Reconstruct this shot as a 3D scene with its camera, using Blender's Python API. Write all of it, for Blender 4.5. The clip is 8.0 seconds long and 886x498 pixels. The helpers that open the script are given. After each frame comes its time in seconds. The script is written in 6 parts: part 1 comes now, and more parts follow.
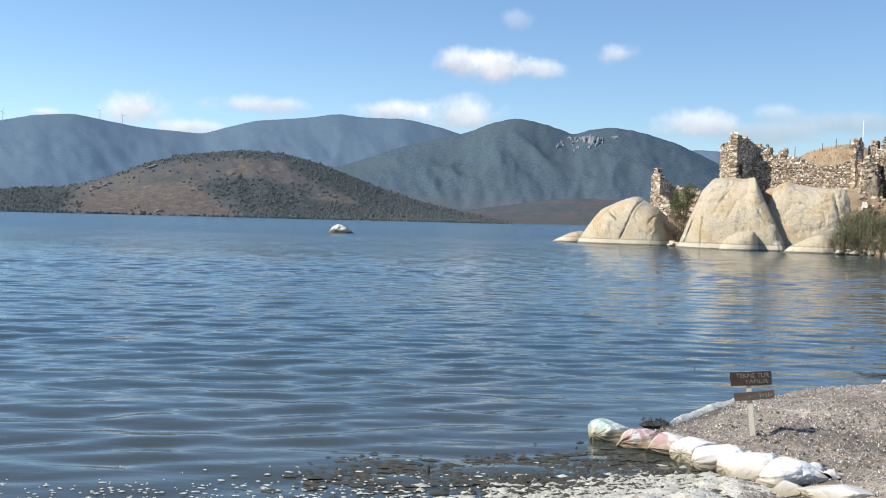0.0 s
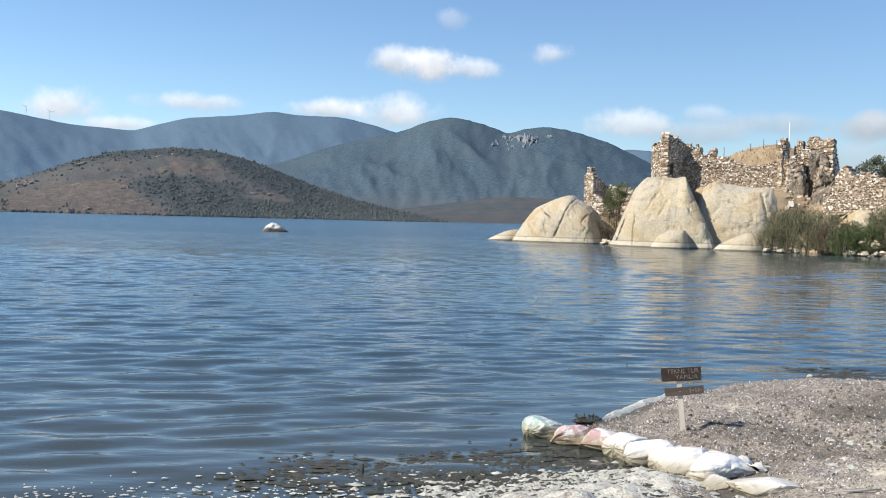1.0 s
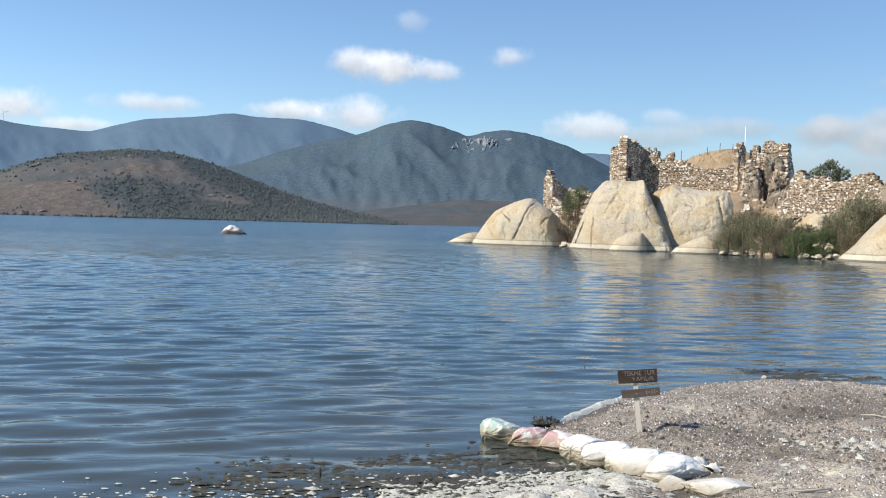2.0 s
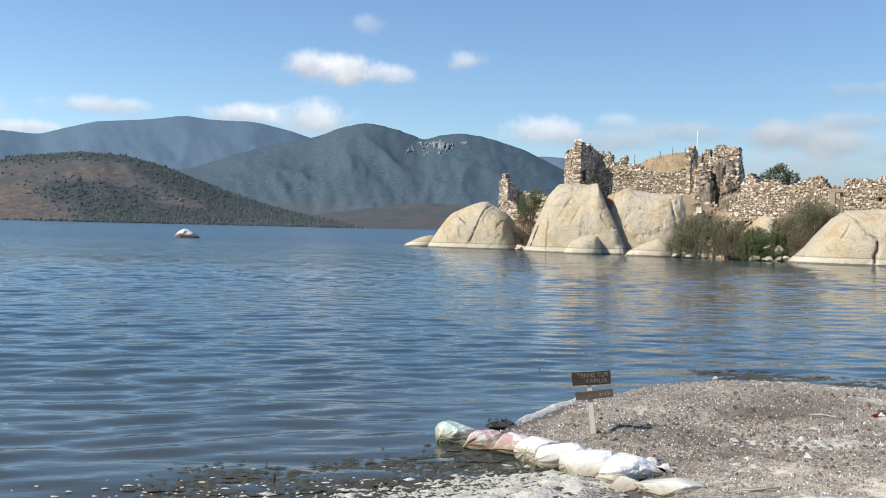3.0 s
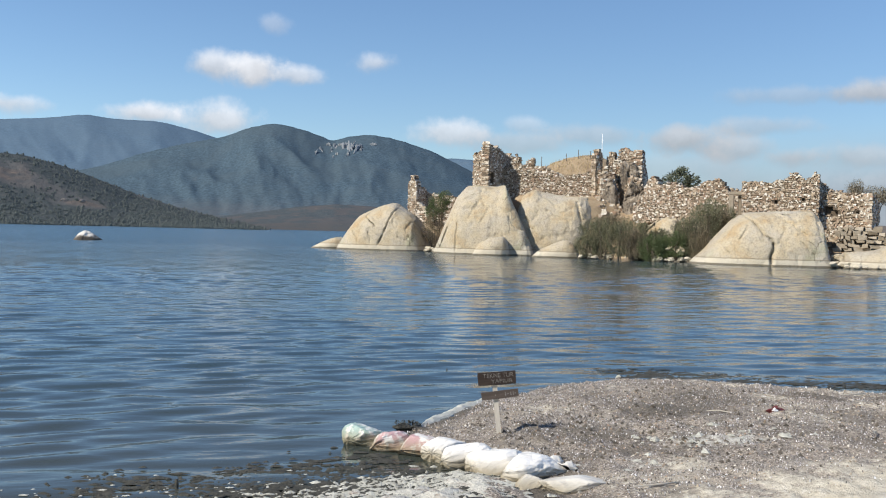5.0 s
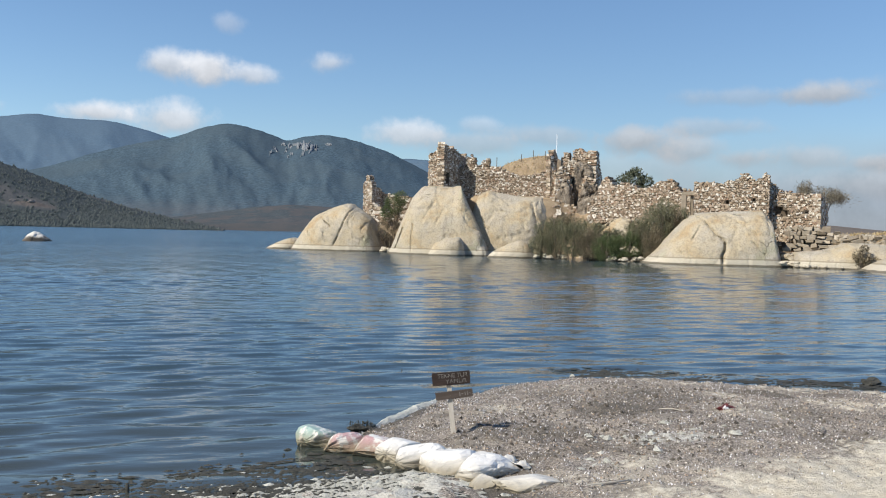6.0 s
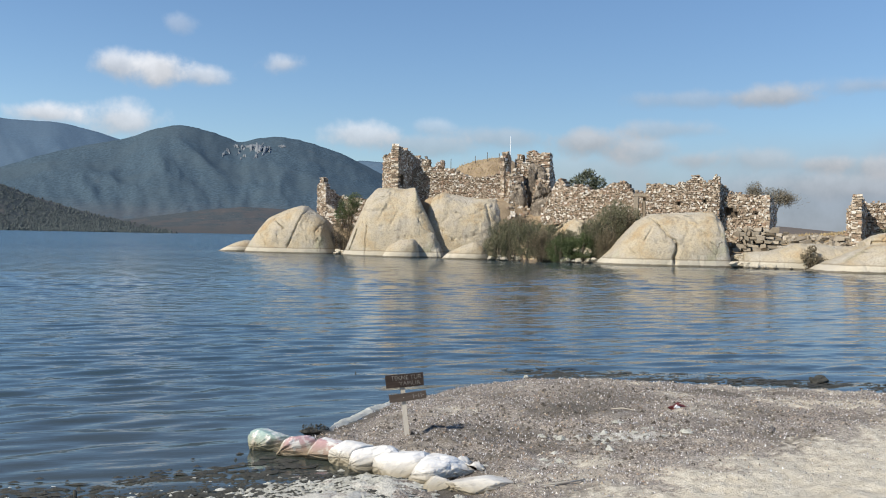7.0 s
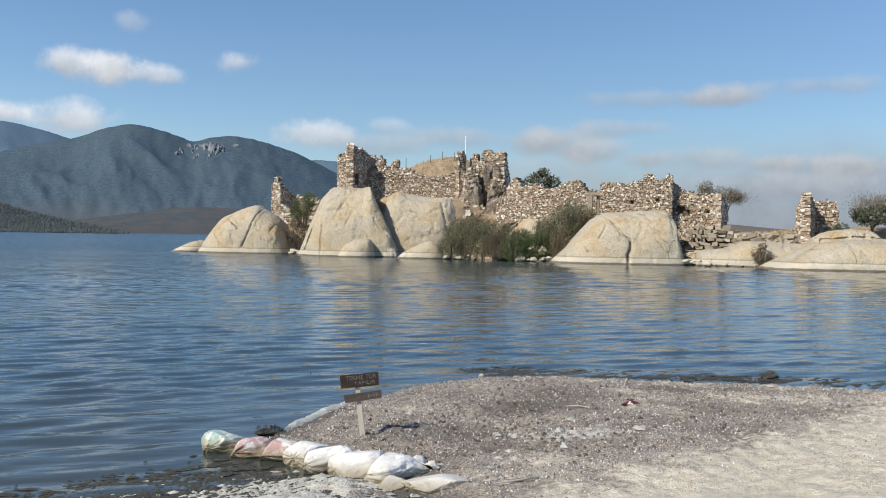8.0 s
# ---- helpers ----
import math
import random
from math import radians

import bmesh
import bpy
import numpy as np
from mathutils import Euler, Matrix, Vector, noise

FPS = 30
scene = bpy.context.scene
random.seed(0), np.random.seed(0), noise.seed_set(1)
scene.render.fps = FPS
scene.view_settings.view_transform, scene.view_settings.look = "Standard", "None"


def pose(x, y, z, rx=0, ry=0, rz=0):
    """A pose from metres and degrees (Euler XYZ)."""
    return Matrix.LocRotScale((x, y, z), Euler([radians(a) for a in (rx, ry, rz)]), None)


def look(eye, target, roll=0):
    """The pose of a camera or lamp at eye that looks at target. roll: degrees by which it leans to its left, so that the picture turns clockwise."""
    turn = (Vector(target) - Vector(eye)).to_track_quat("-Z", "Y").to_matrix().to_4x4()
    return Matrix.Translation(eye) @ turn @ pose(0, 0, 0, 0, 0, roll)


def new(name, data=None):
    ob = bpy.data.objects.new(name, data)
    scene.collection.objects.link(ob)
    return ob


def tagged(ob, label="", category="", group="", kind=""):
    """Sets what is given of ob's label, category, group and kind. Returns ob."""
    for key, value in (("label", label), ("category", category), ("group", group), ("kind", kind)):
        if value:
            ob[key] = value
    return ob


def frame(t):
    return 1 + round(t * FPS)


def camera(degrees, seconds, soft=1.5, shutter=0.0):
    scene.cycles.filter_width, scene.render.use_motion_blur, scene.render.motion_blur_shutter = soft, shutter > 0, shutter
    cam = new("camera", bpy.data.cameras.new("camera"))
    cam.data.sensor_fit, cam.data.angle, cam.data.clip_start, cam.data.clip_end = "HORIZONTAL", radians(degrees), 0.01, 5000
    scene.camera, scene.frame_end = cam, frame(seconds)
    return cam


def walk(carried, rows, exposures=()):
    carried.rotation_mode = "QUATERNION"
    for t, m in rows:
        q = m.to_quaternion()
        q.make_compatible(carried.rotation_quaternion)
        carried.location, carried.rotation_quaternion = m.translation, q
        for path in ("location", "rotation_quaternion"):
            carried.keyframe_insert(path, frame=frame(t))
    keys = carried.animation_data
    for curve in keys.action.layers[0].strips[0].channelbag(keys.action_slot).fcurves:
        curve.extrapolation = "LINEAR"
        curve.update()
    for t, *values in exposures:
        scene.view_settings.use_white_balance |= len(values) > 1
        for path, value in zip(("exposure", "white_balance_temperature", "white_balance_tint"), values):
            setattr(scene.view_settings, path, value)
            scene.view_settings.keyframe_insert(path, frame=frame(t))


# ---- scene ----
cam = camera(47.06, 8.0, soft=1.1)
# t, x, y, z, then Euler degrees
ROWS = [
    (0.0, -0.000, 0.000, 2.600, 88.379, -1.429, 0.040),
    (0.5, 0.006, 0.010, 2.591, 88.361, -1.302, -2.164),
    (1.0, 0.015, 0.021, 2.594, 88.388, -1.434, -3.595),
    (1.5, 0.027, 0.022, 2.596, 88.481, -1.486, -4.693),
    (3.0, 0.048, 0.004, 2.601, 88.839, -1.432, -8.335),
    (3.5, 0.055, -0.023, 2.605, 88.954, -1.206, -9.599),
    (4.0, 0.068, -0.028, 2.606, 88.992, -1.217, -10.878),
    (4.5, 0.070, -0.029, 2.605, 89.019, -1.357, -12.181),
    (6.0, 0.094, -0.044, 2.607, 89.133, -1.318, -15.937),
    (6.5, 0.104, -0.037, 2.604, 89.196, -1.276, -17.226),
    (7.0, 0.119, -0.031, 2.604, 89.293, -1.126, -18.493),
    (7.5, 0.120, -0.040, 2.605, 89.305, -1.020, -19.719),
    (8.0, 0.131, -0.039, 2.604, 89.294, -0.881, -20.993),
]
walk(cam, [(t, pose(x, y, z, rx, ry, rz)) for t, x, y, z, rx, ry, rz in ROWS],
     exposures=[(0.0, 0.50), (4.0, 0.34), (8.0, 0.14)])

# ---- light: late-morning sun from the left, slightly behind the camera ----
SUN_AZ, SUN_EL = -112.0, 38.0


def node(tree, kind, **sockets):
    n = tree.nodes.new(kind)
    for key, value in sockets.items():
        n.inputs[key].default_value = value
    return n


def math_node(tree, op, a, b=None, clamp=False):
    n = tree.nodes.new("ShaderNodeMath")
    n.operation, n.use_clamp = op, clamp
    for i, v in enumerate((a, b)):
        if v is None:
            continue
        if isinstance(v, (int, float)):
            n.inputs[i].default_value = v
        else:
            tree.links.new(v, n.inputs[i])
    return n.outputs[0]


# clouds: azimuth, elevation, half width, half height (degrees), density
CLOUDS = [
    (0.6, 8.8, 1.15, 0.70, 0.80), (2.9, 8.7, 1.34, 0.80, 0.95), (5.0, 8.5, 1.40, 0.51, 0.70), (9.5, 9.3, 1.27, 0.57, 0.60),
    (3.8, 11.2, 0.76, 0.48, 0.30), (-17.1, 5.5, 1.85, 0.89, 0.85), (-14.0, 4.7, 1.75, 0.38, 0.80), (-10.2, 6.1, 2.29, 0.48, 0.70),
    (-3.0, 6.0, 1.85, 0.54, 0.85), (0.8, 5.9, 1.97, 0.83, 0.80), (13.6, 5.6, 2.04, 0.70, 0.70), (17.8, 6.1, 1.02, 0.45, 0.35),
    (-21.5, 5.1, 0.70, 0.22, 0.80)]
EAST_CLOUDS = [
    (36.2, 7.8, 2.29, 0.57, 0.75), (32.8, 7.7, 4.8, 0.45, 0.35), (41.4, 8.2, 2.86, 0.48, 0.40), (26.5, 5.4, 2.39, 0.76, 0.80),
    (29.6, 4.9, 2.1, 0.64, 0.60), (32.4, 4.4, 1.9, 0.55, 0.65), (39.2, 4.2, 1.91, 0.45, 0.70), (42.1, 4.0, 3.50, 0.57, 0.70),
    (39.8, 3.1, 5.41, 0.70, 0.45), (22.0, 5.6, 2.6, 0.55, 0.45), (17.6, 5.1, 2.6, 0.55, 0.45), (35.3, 4.5, 2.3, 0.6, 0.5),
    (25.0, 3.9, 5.0, 0.8, 0.25), (30.8, 6.1, 2.4, 0.45, 0.40)]


def make_world():
    w = bpy.data.worlds.new("sky")
    scene.world = w
    w.use_nodes = True
    t = w.node_tree
    t.nodes.clear()
    lk = t.links.new
    sky = t.nodes.new("ShaderNodeTexSky")
    sky.sky_type, sky.sun_disc = "NISHITA", False
    sky.sun_elevation, sky.sun_rotation = radians(SUN_EL), radians(-SUN_AZ)
    sky.altitude, sky.air_density, sky.dust_density, sky.ozone_density = 100, 1.0, 0.15, 4.5
    co = t.nodes.new("ShaderNodeTexCoord")
    sep = t.nodes.new("ShaderNodeSeparateXYZ")
    lk(co.outputs["Generated"], sep.inputs[0])
    az = math_node(t, "DEGREES", math_node(t, "ARCTAN2", sep.outputs[0], sep.outputs[1]))
    el = math_node(t, "DEGREES", math_node(t, "ARCSINE", sep.outputs[2]))
    noise_a = node(t, "ShaderNodeTexNoise", Scale=34.0, Detail=7.0, Roughness=0.62)
    lk(co.outputs["Generated"], noise_a.inputs["Vector"])
    noise_b = node(t, "ShaderNodeTexNoise", Scale=11.0, Detail=3.0, Roughness=0.5)
    lk(co.outputs["Generated"], noise_b.inputs["Vector"])
    ragged = math_node(t, "SUBTRACT", math_node(t, "MULTIPLY", noise_a.outputs[0], 1.9), 0.95)
    broad = math_node(t, "SUBTRACT", math_node(t, "MULTIPLY", noise_b.outputs[0], 1.6), 0.8)
    warp = math_node(t, "ADD", ragged, broad)
    place = t.nodes.new("ShaderNodeCombineXYZ")
    lk(az, place.inputs[0])
    lk(el, place.inputs[1])
    base = t.nodes.new("ShaderNodeMix")
    base.data_type = "RGBA"
    base.blend_type = "MULTIPLY"
    base.inputs["Factor"].default_value = 1.0
    base.inputs["B"].default_value = (0.95, 1.0, 1.05, 1)
    lk(sky.outputs[0], base.inputs["A"])
    colour = base.outputs["Result"]
    for a, e, hw, hh, dens, grey in [(*c, 0.97) for c in CLOUDS] + [(43.0, 1.5, 22.0, 3.6, 0.85, 0.41)] + [(*c, 0.68) for c in EAST_CLOUDS]:
        sub = t.nodes.new("ShaderNodeVectorMath")
        sub.operation = "SUBTRACT"
        lk(place.outputs[0], sub.inputs[0])
        sub.inputs[1].default_value = (a, e, 0)
        mul = t.nodes.new("ShaderNodeVectorMath")
        mul.operation = "MULTIPLY"
        lk(sub.outputs[0], mul.inputs[0])
        mul.inputs[1].default_value = (1 / hw, 1 / hh, 0)
        ln = t.nodes.new("ShaderNodeVectorMath")
        ln.operation = "LENGTH"
        lk(mul.outputs[0], ln.inputs[0])
        d = math_node(t, "ADD", ln.outputs["Value"], warp if hh < 1 else math_node(t, "MULTIPLY", broad, 0.35))
        mr = node(t, "ShaderNodeMapRange")
        mr.interpolation_type = "SMOOTHSTEP"
        lk(d, mr.inputs["Value"])
        mr.inputs["From Min"].default_value, mr.inputs["From Max"].default_value = 1.4, 0.25
        mr.inputs["To Min"].default_value, mr.inputs["To Max"].default_value = 0.0, dens
        y = t.nodes.new("ShaderNodeSeparateXYZ")
        lk(mul.outputs[0], y.inputs[0])
        sh = node(t, "ShaderNodeMapRange")
        lk(math_node(t, "SUBTRACT", y.outputs[1], math_node(t, "MULTIPLY", ragged, 1.2)), sh.inputs["Value"])
        sh.inputs["From Min"].default_value, sh.inputs["From Max"].default_value = -0.9, 0.7
        sh.inputs["To Min"].default_value, sh.inputs["To Max"].default_value = 4.5 * grey, 7.3 * grey
        col = t.nodes.new("ShaderNodeCombineXYZ")
        lk(sh.outputs[0], col.inputs[0])
        lk(math_node(t, "MULTIPLY", sh.outputs[0], 1.03 if hh < 1 else 1.14), col.inputs[1])
        lk(math_node(t, "MULTIPLY", sh.outputs[0], 1.09 if hh < 1 else 1.42), col.inputs[2])
        mix = t.nodes.new("ShaderNodeMix")
        mix.data_type = "RGBA"
        lk(mr.outputs[0], mix.inputs["Factor"])
        lk(colour, mix.inputs["A"])
        lk(col.outputs[0], mix.inputs["B"])
        colour = mix.outputs["Result"]
    bg = node(t, "ShaderNodeBackground", Strength=0.105)
    lk(colour, bg.inputs["Color"])
    out = t.nodes.new("ShaderNodeOutputWorld")
    lk(bg.outputs[0], out.inputs["Surface"])


make_world()
sun = new("sun", bpy.data.lights.new("sun", "SUN"))
sun.data.energy, sun.data.angle, sun.data.color = 5.0, radians(0.53), (1.0, 0.93, 0.82)
sun_to = Vector((math.sin(radians(SUN_AZ)) * math.cos(radians(SUN_EL)), math.cos(radians(SUN_AZ)) * math.cos(radians(SUN_EL)), math.sin(radians(SUN_EL))))
sun.matrix_world = look(sun_to * 100, (0, 0, 0))


# ---- materials ----
def ramp(t, fac, stops):
    r = t.nodes.new("ShaderNodeValToRGB")
    el = r.color_ramp.elements
    while len(el) < len(stops):
        el.new(0.5)
    for e, (p, c) in zip(el, stops):
        e.position, e.color = p, (*c, 1)
    t.links.new(fac, r.inputs[0])
    return r.outputs[0]


def mixed(t, fac, a, b, blend="MIX"):
    m = t.nodes.new("ShaderNodeMix")
    m.data_type, m.blend_type = "RGBA", blend
    for key, v in (("Factor", fac), ("A", a), ("B", b)):
        if isinstance(v, (int, float)):
            m.inputs[key].default_value = v
        elif isinstance(v, tuple):
            m.inputs[key].default_value = (*v, 1)
        else:
            t.links.new(v, m.inputs[key])
    return m.outputs["Result"]


def spread(t, v, a, b, lo=0.0, hi=1.0):
    m = node(t, "ShaderNodeMapRange")
    m.interpolation_type = "SMOOTHSTEP"
    t.links.new(v, m.inputs["Value"])
    for key, val in (("From Min", a), ("From Max", b), ("To Min", lo), ("To Max", hi)):
        m.inputs[key].default_value = val
    return m.outputs[0]


def grain(t, scale, detail=5.0, rough=0.55, stretch=(1, 1, 1), space="Object", kind="noise"):
    co = t.nodes.new("ShaderNodeTexCoord")
    mp = t.nodes.new("ShaderNodeMapping")
    mp.inputs["Scale"].default_value = stretch
    if space == "World":
        g = t.nodes.new("ShaderNodeNewGeometry")
        t.links.new(g.outputs["Position"], mp.inputs["Vector"])
    else:
        t.links.new(co.outputs[space], mp.inputs["Vector"])
    if kind == "noise":
        n = node(t, "ShaderNodeTexNoise", Scale=scale, Detail=detail, Roughness=rough)
        t.links.new(mp.outputs[0], n.inputs["Vector"])
        return n.outputs[0]
    n = node(t, "ShaderNodeTexVoronoi", Scale=scale)
    t.links.new(mp.outputs[0], n.inputs["Vector"])
    return n.outputs["Distance"]


def material(name, rough=0.85, metal=0.0):
    m = bpy.data.materials.new(name)
    m.use_nodes = True
    t = m.node_tree
    b = t.nodes["Principled BSDF"]
    b.inputs["Roughness"].default_value, b.inputs["Metallic"].default_value = rough, metal
    b.inputs["Specular IOR Level"].default_value = 0.3
    return m, t, b


def bump(t, b, height, strength=0.5, dist=0.05):
    n = node(t, "ShaderNodeBump", Strength=strength, Distance=dist)
    t.links.new(height, n.inputs["Height"])
    t.links.new(n.outputs[0], b.inputs["Normal"])
    return n


def world_z(t):
    g = t.nodes.new("ShaderNodeNewGeometry")
    s = t.nodes.new("ShaderNodeSeparateXYZ")
    t.links.new(g.outputs["Position"], s.inputs[0])
    return s.outputs[2]


def simple(name, stops, scale=6.0, rough=0.85, bumps=0.3, dist=0.02, island=0.0, stretch=(1, 1, 1), obj_random=0.0):
    """Two scales of noise through a colour ramp, with relief of the same grain."""
    m, t, b = material(name, rough)
    big, small = grain(t, scale, stretch=stretch), grain(t, scale * 6, 4.0, stretch=stretch)
    v = math_node(t, "ADD", math_node(t, "MULTIPLY", big, 0.65), math_node(t, "MULTIPLY", small, 0.35))
    if island:
        g = t.nodes.new("ShaderNodeNewGeometry")
        v = math_node(t, "ADD", math_node(t, "MULTIPLY", v, 1 - island), math_node(t, "MULTIPLY", g.outputs["Random Per Island"], island))
    if obj_random:
        o = t.nodes.new("ShaderNodeObjectInfo")
        v = math_node(t, "ADD", math_node(t, "MULTIPLY", v, 1 - obj_random), math_node(t, "MULTIPLY", o.outputs["Random"], obj_random))
    t.links.new(ramp(t, v, stops), b.inputs["Base Color"])
    if bumps:
        bump(t, b, small, bumps, dist)
    return m


def granite():
    m, t, b = material("granite", 0.9)
    big, mid, fine = grain(t, 0.3, 5.0, 0.6), grain(t, 1.1, 6.0, 0.65), grain(t, 6.0, 6.0, 0.7)
    c = ramp(t, big, [(0.3, (0.44, 0.325, 0.185)), (0.44, (0.49, 0.42, 0.30)), (0.56, (0.47, 0.42, 0.335)), (0.70, (0.545, 0.505, 0.415))])
    c = mixed(t, spread(t, mid, 0.55, 0.78, 0, 0.35), c, (0.38, 0.27, 0.15))
    lichen = grain(t, 0.35, 4.0, 0.6)
    c = mixed(t, spread(t, lichen, 0.55, 0.72, 0, 0.5), c, (0.30, 0.31, 0.17))
    streak = grain(t, 1.6, 5.0, 0.6, stretch=(1, 1, 0.12))
    c = mixed(t, spread(t, streak, 0.56, 0.74, 0, 0.4), c, (0.17, 0.15, 0.125))
    c = mixed(t, spread(t, fine, 0.44, 0.66, 0, 0.5), c, (0.23, 0.20, 0.155))
    co = t.nodes.new("ShaderNodeTexCoord")
    wob = t.nodes.new("ShaderNodeVectorMath")
    wob.operation = "MULTIPLY_ADD"
    nz = node(t, "ShaderNodeTexNoise", Scale=0.6, Detail=4.0)
    t.links.new(co.outputs["Object"], nz.inputs["Vector"])
    t.links.new(nz.outputs["Color"], wob.inputs[0])
    wob.inputs[1].default_value = (1.6, 1.6, 1.6)
    t.links.new(co.outputs["Object"], wob.inputs[2])
    cells = node(t, "ShaderNodeTexVoronoi", Scale=0.26)
    cells.feature = "DISTANCE_TO_EDGE"
    t.links.new(wob.outputs[0], cells.inputs["Vector"])
    cracks = math_node(t, "MULTIPLY", spread(t, cells.outputs["Distance"], 0.016, 0.003), spread(t, lichen, 0.52, 0.62))
    c = mixed(t, math_node(t, "MULTIPLY", cracks, 0.45), c, (0.15, 0.122, 0.09))
    # old lake levels: a pale salt band, and a wet dark foot
    z = math_node(t, "ADD", world_z(t), math_node(t, "MULTIPLY", mid, 0.22))
    band = math_node(t, "MULTIPLY", spread(t, z, 0.26, 0.36), spread(t, z, 0.84, 0.74))
    c = mixed(t, math_node(t, "MULTIPLY", band, 0.6), c, (0.62, 0.575, 0.475))
    line = math_node(t, "MULTIPLY", spread(t, z, 0.74, 0.80), spread(t, z, 0.94, 0.85))
    c = mixed(t, math_node(t, "MULTIPLY", line, 0.6), c, (0.22, 0.185, 0.13))
    c = mixed(t, spread(t, z, 0.33, 0.25, 0, 0.8), c, (0.09, 0.08, 0.06))
    t.links.new(c, b.inputs["Base Color"])
    h = math_node(t, "ADD", math_node(t, "MULTIPLY", mid, 0.8), math_node(t, "MULTIPLY", fine, 0.45))
    h = math_node(t, "SUBTRACT", h, math_node(t, "MULTIPLY", cracks, 0.5))
    bump(t, b, h, 0.85, 0.30)
    return m


def masonry_stone():
    m, t, b = material("masonry_stone", 0.92)
    g = t.nodes.new("ShaderNodeNewGeometry")
    r = g.outputs["Random Per Island"]
    c = ramp(t, r, [(0.0, (0.20, 0.145, 0.10)), (0.2, (0.35, 0.275, 0.20)), (0.42, (0.46, 0.385, 0.29)), (0.58, (0.34, 0.225, 0.155)), (0.74, (0.54, 0.475, 0.385)), (1.0, (0.78, 0.745, 0.67))])
    c = mixed(t, spread(t, grain(t, 5.0, 5.0), 0.4, 0.7, 0, 0.5), c, (0.19, 0.15, 0.105))
    t.links.new(c, b.inputs["Base Color"])
    bump(t, b, grain(t, 9.0), 0.6, 0.06)
    return m


def leaf(name, stops, rough=0.6):
    m, t, b = material(name, rough)
    g = t.nodes.new("ShaderNodeNewGeometry")
    v = math_node(t, "ADD", math_node(t, "MULTIPLY", g.outputs["Random Per Island"], 0.6), math_node(t, "MULTIPLY", grain(t, 0.8), 0.4))
    c = ramp(t, v, stops)
    t.links.new(c, b.inputs["Base Color"])
    b.inputs["Subsurface Weight"].default_value = 0.0
    return m


def far_slope(name, woods, open_ground, bare, amount, scale=0.004, low=(0.14, 0.125, 0.115), low_z=60.0, contrast=0.28, relief=0.2):
    """Wooded mountain side far off: crowns, clearings, bare patches and drier ground towards the foot, with haze
    included in the mountains' colours.
    """
    m, t, b = material(name, 1.0)
    b.inputs["Specular IOR Level"].default_value = 0.0
    big, mid, fine = grain(t, scale, 5.0), grain(t, scale * 5, 6.0, 0.65), grain(t, scale * 26, 4.0, 0.7)
    c = mixed(t, spread(t, fine, 0.36, 0.62), tuple(x * (1 - contrast) for x in woods), tuple(x * (1 + contrast) for x in woods))
    c = mixed(t, spread(t, big, 0.42, 0.6, 0, amount), c, open_ground)
    c = mixed(t, spread(t, mid, 0.58, 0.72, 0, amount), c, bare)
    z = math_node(t, "ADD", world_z(t), math_node(t, "MULTIPLY", math_node(t, "SUBTRACT", mid, 0.5), low_z * 1.5))
    dry = math_node(t, "MULTIPLY", spread(t, z, low_z, low_z * 0.35), spread(t, mid, 0.36, 0.56, 0.25, 0.8))
    c = mixed(t, dry, c, low)
    t.links.new(c, b.inputs["Base Color"])
    bump(t, b, math_node(t, "ADD", mid, math_node(t, "MULTIPLY", fine, 0.6)), relief, 6.0)
    return m


def near_hill():
    """Scrub hill: the cover attribute holds how wooded (red) and how bare (green) the ground is."""
    m, t, b = material("scrub_hill", 1.0)
    b.inputs["Specular IOR Level"].default_value = 0.0
    at = t.nodes.new("ShaderNodeAttribute")
    at.attribute_name = "cover"
    sp = t.nodes.new("ShaderNodeSeparateColor")
    t.links.new(at.outputs["Color"], sp.inputs[0])
    mid, fine, dots = grain(t, 0.016, 7.0, 0.68), grain(t, 0.10, 5.0, 0.7), grain(t, 0.22, 3.0, 0.6)
    # ground tones are paled and blued to hold the haze of distance
    c = mixed(t, spread(t, mid, 0.38, 0.62), (0.084, 0.091, 0.096), (0.112, 0.108, 0.107))
    ragged = math_node(t, "MULTIPLY", math_node(t, "SUBTRACT", mid, 0.5), 1.4)
    bare = spread(t, math_node(t, "ADD", sp.outputs[1], ragged), 0.35, 0.6)
    c = mixed(t, bare, c, mixed(t, spread(t, fine, 0.4, 0.62), (0.104, 0.094, 0.090), (0.142, 0.122, 0.112)))
    pale = math_node(t, "MULTIPLY", spread(t, grain(t, 0.05, 5.0, 0.7), 0.58, 0.68), bare)
    c = mixed(t, math_node(t, "MULTIPLY", pale, 0.5), c, (0.25, 0.20, 0.155))
    wood = spread(t, math_node(t, "ADD", sp.outputs[0], ragged), 0.35, 0.65)
    c = mixed(t, math_node(t, "MULTIPLY", wood, spread(t, fine, 0.36, 0.5, 0.45, 1.0)), c, (0.062, 0.074, 0.078))
    c = mixed(t, spread(t, dots, 0.56, 0.64, 0, 0.5), c, (0.062, 0.074, 0.076))
    t.links.new(c, b.inputs["Base Color"])
    bump(t, b, math_node(t, "ADD", mid, fine), 0.6, 5.0)
    return m


